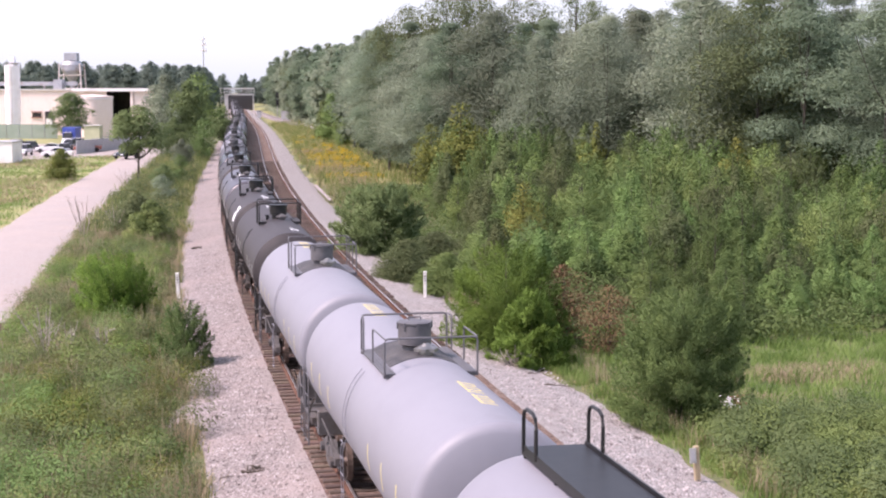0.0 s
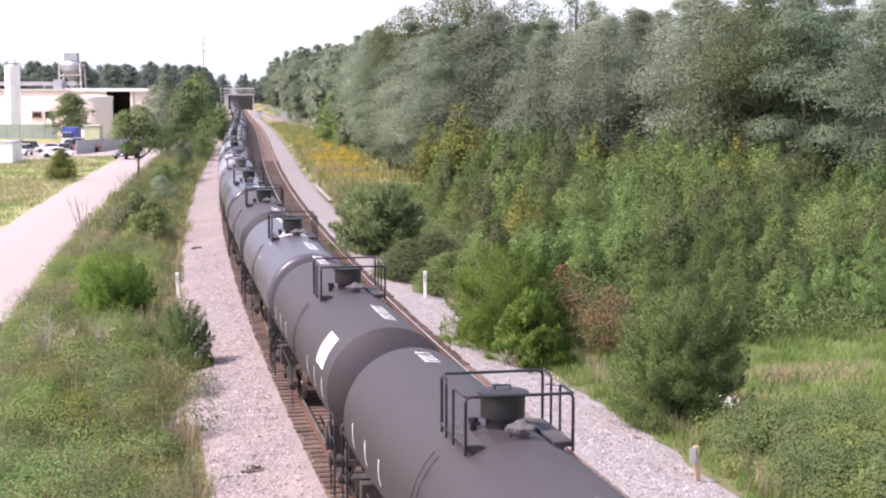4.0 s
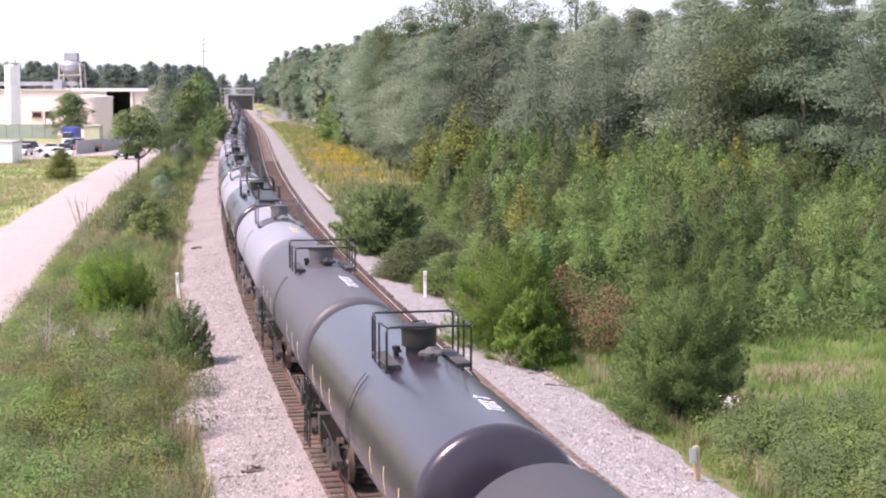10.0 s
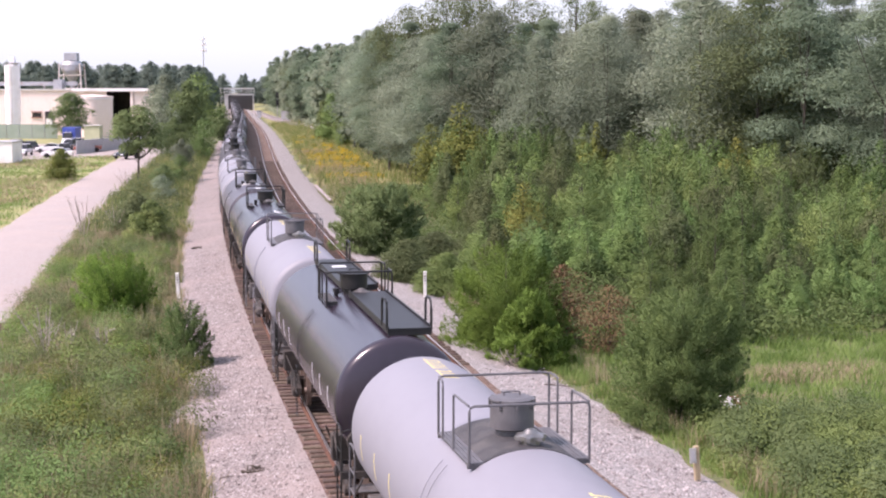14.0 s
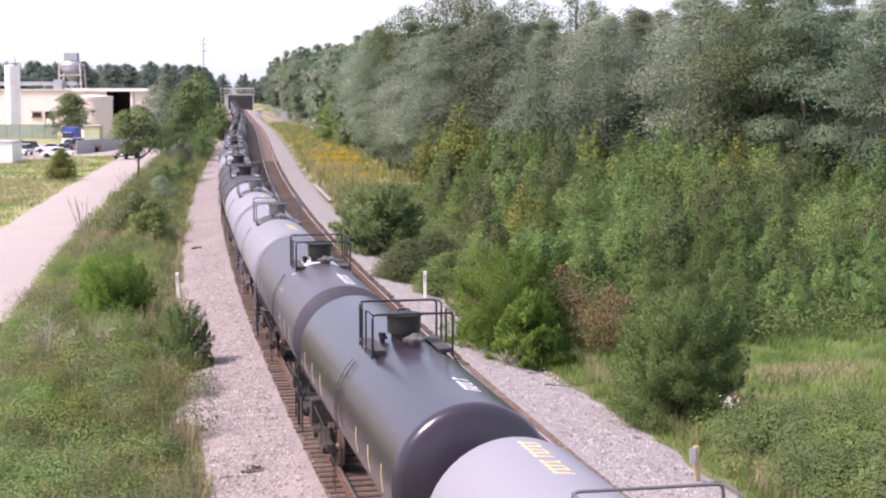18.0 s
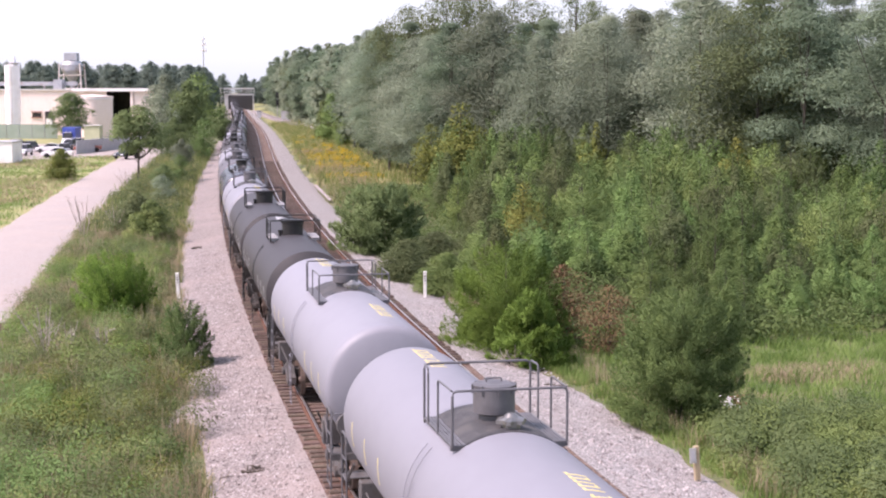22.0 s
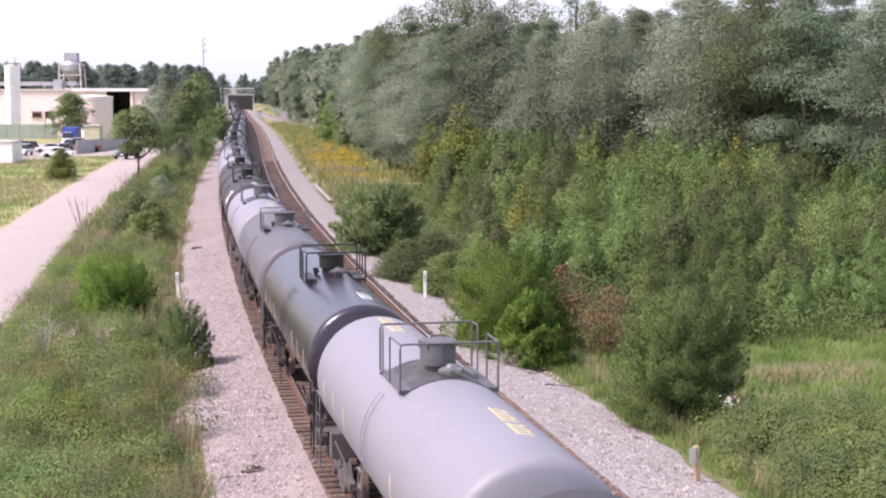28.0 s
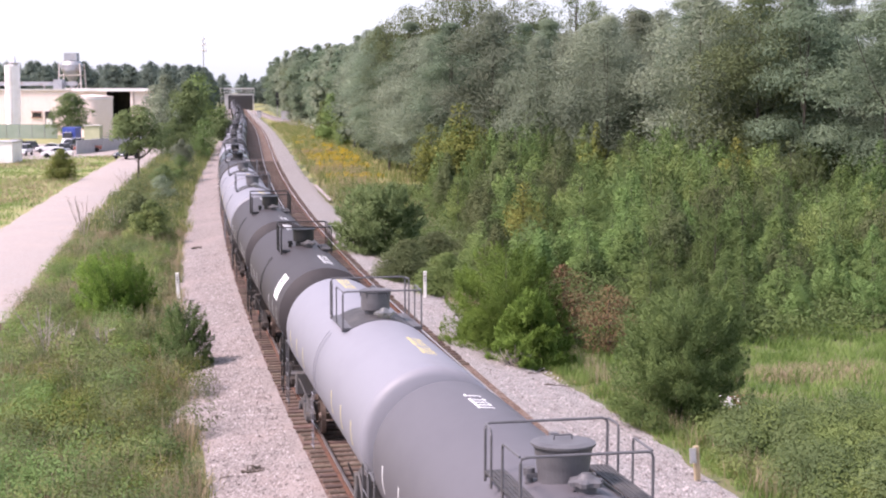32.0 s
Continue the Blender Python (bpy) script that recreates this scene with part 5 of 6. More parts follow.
        deck = part("end_platform", bm, frame_m, root)
        part("lip", box(bmesh.new(), -1.42, 1.42, e * 8.24 - 0.03, e * 8.24 + 0.03, 1.05, 1.20), frame_m, deck)
        for sx in (-1, 1):
            bm = bmesh.new()
            tube(bm, bent([(sx * 1.40, e * 7.45, 0.35), (sx * 1.40, e * 7.45, 2.15), (sx * 1.40, e * 8.12, 2.15), (sx * 1.40, e * 8.12, 0.35)], 0.15), 0.022, 6)
            for z in (0.42, 0.75, 1.18, 1.6):
                tube(bm, [(sx * 1.40, e * 7.45, z), (sx * 1.40, e * 8.12, z)], 0.016, 5)
            part("grab_iron", bm, rail_m, root)
        bm = bmesh.new()
        tube(bm, bent([(-1.38, e * 8.15, 1.19), (-1.38, e * 8.15, 2.1), (1.38, e * 8.15, 2.1), (1.38, e * 8.15, 1.19)], 0.12), 0.02, 6)
        part("end_rail", bm, rail_m, root)
        bm = bmesh.new()
        y0, y1 = sorted((e * 8.1, e * 8.45))
        box(bm, -0.10, 0.10, y0, y1, 0.80, 0.98, 0.02)
        y0, y1 = sorted((e * 8.42, e * 8.66))
        box(bm, -0.17, 0.17, y0, y1, 0.74, 1.06, 0.04)
        part("coupler", bm, M_RAILSIDE, root)
        truck(root, e * 5.95, frame_m)
        # braces and running pipe under the shell
        for sx in (-1, 1):
            part("brace", tube(bmesh.new(), [(sx * 1.38, e * 7.7, 1.1), (sx * 1.36, e * 6.6, 1.75)], 0.03, 5), frame_m, root)
            part("brace", tube(bmesh.new(), [(sx * 1.36, e * 5.0, 1.55), (sx * 1.05, e * 4.4, 0.8)], 0.025, 5), frame_m, root)
    bm = bmesh.new()
    lathe(bm, [(0, -0.06), (0.27, -0.05), (0.29, 0), (0.27, 0.05), (0, 0.06)], 16, pose(-1.0, -8.2, 1.85, 90, 0, 0))
    box(bm, -1.08, -0.92, -8.12, -8.0, 1.2, 2.1, 0.01)
    part("brake_wheel", bm, frame_m, root)
    bm = bmesh.new()
    lathe(bm, [(0, -0.5), (0.2, -0.48), (0.22, 0), (0.2, 0.4), (0, 0.44)], 14, pose(-0.75, -4.1, 0.95, 90, 0, 0))
    lathe(bm, [(0.14, 0.55), (0.18, 0.8), (0.18, 1.1)], 12, pose(0, 0.0, 0))
    tube(bm, [(-0.35, -5.0, 0.7), (-0.35, 5.0, 0.7)], 0.03, 5)
    part("brake_gear", bm, frame_m, root)
    # markings
    mm = style["mark"]
    for y, on in ((-5.9, style.get("near_mark", True)), (6.2 if style.get("crisp") else 5.0, style.get("far_mark", True))):
        n = style.get("chars", 10) if on else 0
        for first, count in ((0, min(4, n)), (4, n - 4)):
            if count > 0:
                part("lettering", lettering(bmesh.new(), 10 if y < 0 else 4, y + 0.225 * first + (0.16 if first else 0), count), mm, root, "faded word of lettering on the shell")
    for y in (-6.2, -4.6, -3.0, 3.0, 4.6, 6.2):
        bm = bmesh.new()
        patch(bm, -104, -84, y, y + 0.06, n=3)
        part("reflector", bm, M_WHITE if mm is M_WHITE and not style.get("yellow") else M_YELLOW, root)
    if style.get("diamond"):
        bm = bmesh.new()
        patch(bm, -77, -45, -6.2, -4.9, 0.012, 10)
        plate = part("placard", bm, M_WHITE, root, "large white square placard")
        bm = bmesh.new()
        for k in range(5):
            patch(bm, -64 + 2.5 * (k % 2), -50, -5.75 + 0.16 * k, -5.70 + 0.16 * k, 0.016, 5)
        part("marking", bm, M_RAILB, plate, "unreadable dark lines")
    if style.get("ticks"):
        bm = bmesh.new()
        for a, y in ((-38, -0.75), (-62, -0.9), (-62, -1.05), (-38, -0.9)):
            patch(bm, a - 2, a + 2, y, y + 0.045, n=1)
        part("tick_marks", bm, M_WHITE, root)
    if style.get("headmark"):
        bm = bmesh.new()
        for k in range(2):
            x = -0.20 + 0.17 * k
            box(bm, x, x + 0.05, -HALF + 0.055, -HALF + 0.11, ZC + 0.55, ZC + 0.70)
            if k % 2 == 0:
                box(bm, x + 0.05, x + 0.12, -HALF + 0.055, -HALF + 0.11, ZC + 0.55, ZC + 0.60)
        part("head_mark", bm, M_ORANGE, root, "small orange lettering on the tank head")
    if kind == "walkway":
        # long black platform over the end of the tank
        for e in (-1, 1):
            bm = bmesh.new()
            y0, y1 = sorted((e * 0.75, e * 7.3))
            box(bm, -0.20, 0.73, y0, y1, 4.13, 4.16, 0.01)
            deck = part("walkway", bm, M_RAILB, root, "long black top walkway")
            for y in (7.25, 5.6, 4.0, 2.4, 0.8):
                part("bearer", box(bmesh.new(), -0.22, 0.75, e * y - 0.04, e * y + 0.04, 4.0, 4.126), M_RAILB, deck)
            for x in (-0.24, 0.734):
                part("toe_board", box(bmesh.new(), x, x + 0.03, y0, y1, 4.05, 4.21), M_RAILB, deck)
            for sx in (-1, 1):
                bm = bmesh.new()
                tube(bm, bent([(0.26 + sx * 0.50, e * 7.2, 4.12), (0.26 + sx * 0.50, e * 7.2, 4.78), (0.26 + sx * 0.50, e * 6.5, 4.78), (0.26 + sx * 0.50, e * 6.5, 4.12)], 0.2), 0.03, 7)
                part("walkway_rail", bm, M_RAILB, root)
        if paint_m is M_BLACK:
            part("notice", box(bmesh.new(), 0.05, 0.45, 4.9, 5.3, 4.165, 4.18), M_WHITE, root, "small white notice plate")
    # the manway of some cars sits nearer to one end
    if style.get("shift"):
        for c in root.children:
            if c.name.split(".")[0] in ("tank", "stub_sill", "end_platform", "grab_iron", "end_rail", "coupler", "truck", "brace", "brake_wheel", "brake_gear", "reflector"):
                c.matrix_basis = pose(0, style["shift"], 0) @ c.matrix_basis
    return root


STYLES = {
    "light": dict(paint=M_LGREY, rail=M_RAILG, frame=M_FRAMEG, top="saddle", dome=M_RAILG, mark=M_YELLOW, headmark=True, chars=9, ladder=M_LGREY, label="light grey tank car with dark top plate and thin rails"),
    "mid": dict(near_mark=False, shift=0.3, half=7.7, paint=M_MGREY, rail=M_RAILG, frame=M_FRAME, top="wide", dome=M_RAILG, mark=M_WHITE, chars=5, label="matt mid-grey tank car with grey handrails"),
    "iron": dict(far_mark=False, shift=-1.1, half=7.7, paint=M_IRON, rail=M_RAILB, frame=M_FRAME, top="wide", dome=M_RAILG, mark=M_WHITE, chars=10, label="matt iron-grey tank car with flared manway"),
    "dark": dict(crisp=True, shift=0.9, near_mark=False, plate=M_PALEPLATE, paint=M_DGREY, rail=M_RAILB, frame=M_FRAME, top="wide", mark=M_WHITE, chars=8, label="matt dark grey tank car with broad black manway"),
    "brown": dict(crisp=True, shift=0.5, paint=M_BROWN, rail=M_RAILB, frame=M_FRAME, top="narrow", mark=M_WHITE, chars=5, label="faded brown-black tank car with black manway"),
    "diamond": dict(crisp=True, shift=-0.1, half=7.6, paint=M_BROWN, rail=M_RAILB, frame=M_FRAME, top="narrow", mark=M_WHITE, chars=10, diamond=True, label="faded brown-black tank car with white square placard"),
    "slate": dict(rails=(0.84, -1.1, 0.8, 4.72), paint=M_SLATE, rail=M_RAILB, frame=M_FRAME, top="narrow", mark=M_WHITE, pale=True, ticks=True, chars=10, label="satin slate tank car with pale band round the manway"),
    "black": dict(yellow=True, far_mark=False, shift=0.25, half=7.75, paint=M_BLACK, rail=M_RAILB, frame=M_FRAME, top="narrow", mark=M_WHITE, chars=5, label="glossy black tank car with black handrails"),
    "walkway": dict(far_mark=False, paint=M_BLACK, rail=M_RAILB, frame=M_FRAME, top="walkway", mark=M_WHITE, chars=4, label="glossy black tank car with long black top walkway"),
}
STYLES["dark_plain"] = dict(STYLES["dark"], far_mark=False, near_mark=True, plate=M_PLATE, top="narrow", label="matt dark grey tank car with black narrow manway")
STYLES["slate_plain"] = dict(STYLES["slate"], far_mark=False, crisp=True, shift=0.8, half=7.7)
STYLES["light_long"] = dict(STYLES["light"], rails=(0.94, -1.85, 1.25, 4.53))
STYLES["light_plain"] = dict(STYLES["light"], near_mark=False)
STYLES["dark_short"] = dict(STYLES["dark"], far_mark=False, half=7.5, shift=0.2)
STYLES["greywalk"] = dict(STYLES["light"], top="walkway", rail=M_RAILB, dome=M_RAILG, label="light grey tank car with long black top walkway")
V_TRAIN = 10.586
# manway places up the line at the start, and the look of each car
CONSIST = [(5.9, "greywalk"), (23.15, "light_long"), (39.91, "light_plain"), (57.7, "brown"), (75.9, "diamond"), (92.8, "slate"), (110.2, "dark_plain"), (128.5, "black"), (145.9, "iron"),
           (162.95, "light"), (180.56, "walkway"), (197.63, "light"), (215.0, "black"), (231.15, "slate_plain"), (248.85, "light"), (267.0, "light_long"), (283.2, "dark"), (300.3, "dark_short"),
           (317.05, "light"), (333.73, "black"), (350.6, "mid"), (367.28, "light"), (384.65, "diamond"), (401.89, "brown")]
MORE = ["light", "light", "dark", "black", "light", "brown", "light", "slate", "dark", "light", "black", "mid", "light", "light", "brown", "dark", "light", "black", "slate", "light",
        "brown", "light", "dark", "mid", "light", "black", "light", "brown", "light", "dark", "slate", "light", "black", "light", "brown", "mid", "light", "dark", "light", "black", "light", "dark"]
for i, k in enumerate(MORE):
    CONSIST.append((401.89 + 17.12 * (i + 1), k))
CARS = []


def train():
    built = {}
    for s, k in CONSIST:
        x, y, h = along(s)
        if k not in built:
            built[k] = tank_car(STYLES[k])
            built[k].matrix_basis = pose(x, y, 0, 0, 0, h)
            CARS.append((built[k], s))
        else:
            CARS.append((copy_thing(built[k], pose(x, y, 0, 0, 0, h)), s))


train()


# ---- posts and litter by the line ----
def marker_post(x, y, lean):
    bm = bmesh.new()
    box(bm, -0.075, 0.075, -0.075, 0.075, -0.3, 1.36, 0.012)
    box(bm, -0.085, 0.085, -0.085, 0.085, 1.28, 1.38, 0.02)
    root = tagged(new("marker_post"), "white painted timber marker post beside the ballast", "post", "marker posts")
    root.matrix_basis = pose(x, y, -0.60, 0, lean, 0)
    part("post", bm, M_POST, root)
    bm = bmesh.new()
    for z in (0.9, 1.01, 1.12):
        box(bm, -0.03, 0.03, -0.08, -0.076, z, z + 0.06)
    part("marking", bm, M_RAILB, root, "worn dark marks")


def props():
    marker_post(-12.55, 74.6, -3)
    marker_post(-0.86, 75.2, 0)
    bm = bmesh.new()
    box(bm, -0.075, 0.075, -0.06, 0.06, -0.3, 0.95, 0.012)
    root = tagged(new("sign_post"), "short weathered timber post with a small grey plate", "post")
    root.matrix_basis = pose(6.55, 39.9, -0.62, 0, -4, 8)
    part("post", bm, M_WOOD, root)
    bm = bmesh.new()
    box(bm, -0.20, -0.02, -0.085, -0.062, 0.52, 0.92, 0.006)
    part("plate", bm, M_SIGNBACK, root)
    bm = bmesh.new()
    box(bm, -0.15, -0.07, -0.092, -0.086, 0.6, 0.85)
    part("notice", bm, M_FENCE, root)
    # dead branches and twigs on the ballast
    r = np.random.default_rng(5)

    def branch(x, y, z, ln, ang, rad, knots=3):
        bm = bmesh.new()
        d = Vector((math.cos(ang), math.sin(ang), 0))
        p = Vector((0, 0, 0))
        pts = [p + d * ln * t + Vector((r.uniform(-0.04, 0.04), r.uniform(-0.05, 0.05), 0.02 + 0.03 * r.random())) for t in (0, 0.3, 0.6, 1)]
        tube(bm, pts, rad, 5, rad * 0.4)
        for k in range(knots):
            q = pts[1 + k % 2]
            tube(bm, [q, q + Vector((r.uniform(-0.3, 0.3), r.uniform(-0.3, 0.3), r.uniform(0.02, 0.12)))], rad * 0.6, 4, rad * 0.3)
        o = part("fallen_branch", bm, M_BARK, None)
        o.matrix_basis = pose(x, y, z)
        tagged(o, "dark dead branch lying on the ballast", "branch", "fallen branches")
    branch(-5.25, 40.2, -0.46, 0.7, 0.25, 0.05, 5)
    branch(-5.0, 40.6, -0.46, 0.35, 0.1, 0.07, 4)
    branch(-5.7, 39.6, -0.48, 0.6, 0.6, 0.015, 1)
    branch(-6.75, 46.8, -0.48, 0.9, 1.9, 0.014, 3)
    branch(-5.2, 42.0, -0.46, 0.4, 0.4, 0.012, 0)
    branch(-15.6, 98.6, -0.5, 0.5, 0.4, 0.12, 4)
    branch(-10.7, 80.0, -0.45, 0.9, 0.3, 0.02, 3)
    branch(3.4, 52.2, -0.42, 0.9, -0.4, 0.025, 5)
    branch(2.9, 54.2, -0.42, 0.6, 0.5, 0.02, 3)
    branch(2.7, 44.0, -0.35, 0.4, 0.2, 0.04, 2)
    branch(-6.1, 36.8, -0.5, 0.5, 0.1, 0.05, 3)
    branch(-5.6, 36.6, -0.46, 0.35, 0.5, 0.04, 2)
    # dead standing weeds and bare bushes
    def bare(x, y, h, n, spread, seed):
        q = np.random.default_rng(seed)
        bm = bmesh.new()
        for k in range(n):
            a = q.uniform(0, 6.28)
            tip = Vector((math.cos(a) * spread * q.random(), math.sin(a) * spread * q.random(), h * q.uniform(0.6, 1)))
            tube(bm, [(0, 0, -0.1), tip * 0.5 + Vector((q.uniform(-.05, .05), 0, 0.05)), tip], 0.026, 4, 0.009)
            for j in range(4):
                s = tip * q.uniform(0.4, 0.9)
                tube(bm, [s, s + Vector((q.uniform(-.3, .3), q.uniform(-.3, .3), q.uniform(0.05, .35)))], 0.014, 3, 0.006)
        o = part("bare_bush", bm, M_TWIG, None)
        o.matrix_basis = pose(x, y, ground_z(x, y))
        tagged(o, "leafless grey twigs of a dead bush", "dead bush", "dead bushes")
    bare(-14.7, 58.0, 2.1, 9, 1.3, 1)
    bare(-13.6, 57.0, 1.8, 8, 1.1, 2)
    bare(-12.4, 57.5, 1.6, 6, 0.7, 9)
    bare(-24.2, 106, 3.2, 10, 1.3, 3)
    bare(-22.8, 110, 2.6, 8, 1.2, 4)
    bare(-32.0, 160, 2.4, 8, 1.5, 5)
    bare(-11.2, 66.0, 1.5, 5, 0.4, 6)
    bare(2.6, 56.0, 0.9, 9, 0.8, 8)
    # log pile edge at the road
    for k in range(4):
        bm = bmesh.new()
        tube(bm, [(-1.3, 0, 0), (1.3, 0.1, 0.02)], 0.09, 7)
        o = part("timber", bm, M_TIE, None)
        o.matrix_basis = pose(-19.2 + 0.1 * k, 66.0 - 0.9 * k, -0.45, 0, 0, 6 * k)
        tagged(o, "old dark timber lying by the road", "timber", "old timbers")
    # bright scraps caught in the vines
    for m, x, lab in ((M_PALESAD, 8.05, "white scraps of litter caught in the vines"), (M_DRYLEAF, 8.25, "orange-brown scraps caught in the vines")):
        q = r.normal(0, 0.11, (40, 3))
        d = r.normal(0, 1, (40, 3))
        V, F = leaf_data(q, d / np.linalg.norm(d, axis=1)[:, None], 0.09, 0.06, r=r)
        o = new("litter", tri_mesh("litter", V, F, m))
        o.matrix_basis = pose(x, 43.6, 0.75)
        tagged(o, lab, "litter", "scraps in the vines")
    # pale sheet lying at the ballast edge
    bm = bmesh.new()
    bmesh.ops.create_grid(bm, x_segments=6, y_segments=24, size=0.5)
    for v in bm.verts:
        v.co.x *= 0.28 + 0.3 * noise.noise((v.co.y * 14, 3, 3))
        v.co.y *= 24
        v.co.z = 0.12 * noise.noise((v.co.x * 4, v.co.y * 0.7, 0))
    o = part("silt_sheet", bm, M_STONE, None)
    px, py = on_line(152, 8.35)
    o.matrix_basis = pose(px, py, -0.38, 0, -12, along(132)[2])
    tagged(o, "pale crumpled sheet along the ballast edge", "sheet")


props()


# ---- the works, mast and far bridge ----
def wall_box(name, x0, x1, y0, y1, z0, z1, m, parent, label=""):
    return part(name, box(bmesh.new(), x0, x1, y0, y1, z0, z1), m, parent, label)


def works():
    g = -0.6
    root = tagged(new("works_building"), "long pinkish-white industrial building with flat roof", "building")
    Y = 352.0
    # front wall, in cladding sheets
    wall_box("wall", -135, -74.5, Y, Y + 0.4, g, 9.2, M_PLANT, root)
    for k in range(31):
        x = -135 + 2 * k
        if x > -76.5:
            break
        wall_box("cladding_sheet", x, x + 1.94, Y - 0.06, Y - 0.002, 0.2, 9.0, M_PLANT, root)
    wall_box("wall", -135, -134.6, Y + 0.4, Y + 20, g, 9.2, M_PLANT, root)
    wall_box("wall", -135, -64.4, Y + 20, Y + 20.4, g, 9.2, M_PLANT, root)
    wall_box("wall", -68.5, -64.4, Y, Y + 0.4, g, 9.2, M_PLANT, root)
    wall_box("wall", -64.8, -64.4, Y + 0.4, Y + 20, g, 9.2, M_PLANT, root)
    # bay walls coloured near-black for the shade within
    wall_box("wall", -74.9, -74.5, Y + 0.5, Y + 19, g, 9.2, M_DARKIN, root)
    wall_box("wall", -74.4, -68.6, Y + 12, Y + 12.4, g, 9.2, M_DARKIN, root)
    wall_box("roof", -135.5, -64, Y - 0.4, Y + 21, 9.2, 9.55, M_ROOF, root)
    wall_box("fascia", -82, -64, Y - 0.7, Y - 0.41, 9.0, 9.7, M_SILO, root)
    wall_box("pillar", -69.2, -68.6, Y - 0.3, Y + 0.3, g, 9.2, M_PLANT, root)
    wall_box("roof_duct", -118, -83, Y + 8, Y + 9.4, 10.3, 11.2, M_GALV, root)
    for k in range(6):
        wall_box("duct_support", -117 + 6.6 * k, -116.6 + 6.6 * k, Y + 8.5, Y + 8.9, 9.55, 10.3, M_GALV, root)
    wall_box("roof_unit", -87.7, -85.8, Y + 6, Y + 9, 9.55, 11.7, M_GALV, root)
    win = wall_box("window", -91.0, -89.0, Y - 0.16, Y - 0.07, 3.4, 4.3, M_DARKIN, root)
    wall_box("lintel", -91.2, -88.8, Y - 0.30, Y - 0.17, 4.32, 4.6, M_LINTEL, win)
    wall_box("sill", -91.2, -88.8, Y - 0.30, Y - 0.17, 3.1, 3.38, M_LINTEL, win)
    # flat dark panel on the wall paints the shade of a doorway
    wall_box("door", -88.2, -86.4, Y - 0.16, Y - 0.07, 0.2, 4.6, M_DARKIN, root, "dark panel painted as a shaded open doorway")
    wall_box("door_panel", -88.0, -86.6, Y - 0.22, Y - 0.17, 1.6, 3.0, M_SILO, root)
    # low curved store in front
    store = tagged(new("storage_tank"), "broad pinkish-white storage tank beside the works", "storage tank")
    store.matrix_basis = pose(-74.6, 338, -0.6)
    bm = bmesh.new()
    lathe(bm, [(0, 0), (4.3, 0), (4.3, 8.3), (4.4, 8.3), (4.4, 8.6), (0, 8.9)], 40)
    part("shell", bm, M_PLANT, store)
    bm = bmesh.new()
    lathe(bm, [(4.32, 8.0), (4.44, 8.0), (4.44, 8.2), (4.32, 8.2)], 40)
    part("rim", bm, M_SILO, store)
    # silo
    silo = tagged(new("silo"), "tall white cylindrical silo with top gear", "silo")
    silo.matrix_basis = pose(-90.9, 336, -0.6)
    bm = bmesh.new()
    lathe(bm, [(0, 0), (1.55, 0), (1.6, 3), (1.6, 15.0), (1.35, 15.4), (0, 15.5)], 28)
    part("shell", bm, M_SILO, silo, smooth=False)
    wall_box("top_unit", -0.5, 0.6, -0.6, 0.6, 15.5, 16.9, M_SILO, silo)
    wall_box("top_platform", -1.5, 1.5, -1.5, 1.5, 15.45, 15.6, M_GALV, silo)
    bm = bmesh.new()
    for x in (-0.25, 0.25):
        tube(bm, [(x, -1.75, 0.5), (x, -1.75, 15.8)], 0.04, 5)
    for k in range(30):
        tube(bm, [(-0.25, -1.75, 0.8 + 0.5 * k), (0.25, -1.75, 0.8 + 0.5 * k)], 0.025, 4)
    part("ladder", bm, M_GALV, silo)
    # hopper tower on legs
    tw = tagged(new("hopper_tower"), "galvanised hopper on tall rust-streaked steel legs", "tower")
    tw.matrix_basis = pose(-89.0, 382, -0.6)
    bm = bmesh.new()
    lathe(bm, [(0, 9.5), (0.4, 9.6), (0.8, 12.0), (2.5, 14.6), (2.6, 15.9), (2.1, 16.7), (0, 17.2)], 24)
    part("hopper", bm, M_GALV, tw)
    wall_box("head_house", -1.5, 1.5, -1.5, 1.5, 16.9, 18.7, M_GALV, tw)
    for sx in (-1, 1):
        for sy in (-1, 1):
            bm = bmesh.new()
            tube(bm, [(sx * 3.3, sy * 3.0, 0), (sx * 2.4, sy * 2.2, 16.2)], 0.22, 6)
            part("leg", bm, M_RUSTLEG, tw)
    for z, w in ((13.4, 2.6), (10.2, 2.85)):
        bm = bmesh.new()
        c = [(-w, -w, z), (w, -w, z), (w, w, z), (-w, w, z), (-w, -w, z)]
        for a, b in zip(c, c[1:]):
            tube(bm, [a, b], 0.13, 5)
        part("ring_beam", bm, M_RUSTLEG, tw)
    for sx in (-1, 1):
        bm = bmesh.new()
        tube(bm, [(sx * 3.2, -2.9, 1), (-sx * 2.6, -2.4, 12)], 0.1, 5)
        part("brace", bm, M_RUSTLEG, tw)
    # green screen, fence, pale hut and boxes in the yard
    f = tagged(new("screen_fence"), "faded green screen fence before the works", "fence")
    for k in range(5):
        wall_box("panel", -92 + 2.6 * k, -89.5 + 2.6 * k, 325, 325.12, -0.6, 2.3, M_GREENSHEET, f)
        wall_box("post", -89.48 + 2.6 * k, -89.42 + 2.6 * k, 324.95, 325.2, -0.6, 2.5, M_GALV, f)
    f = tagged(new("yard_fence"), "grey board fence along the yard", "fence")
    for k in range(16):
        x, y = -56.5 + 0.28 * k, 246 + 2.6 * k
        o = wall_box("board", -0.05, 0.05, -1.28, 1.28, 0, 2.1, M_FENCE, f)
        o.matrix_basis = pose(x, y, -0.55, 0, 0, -6)
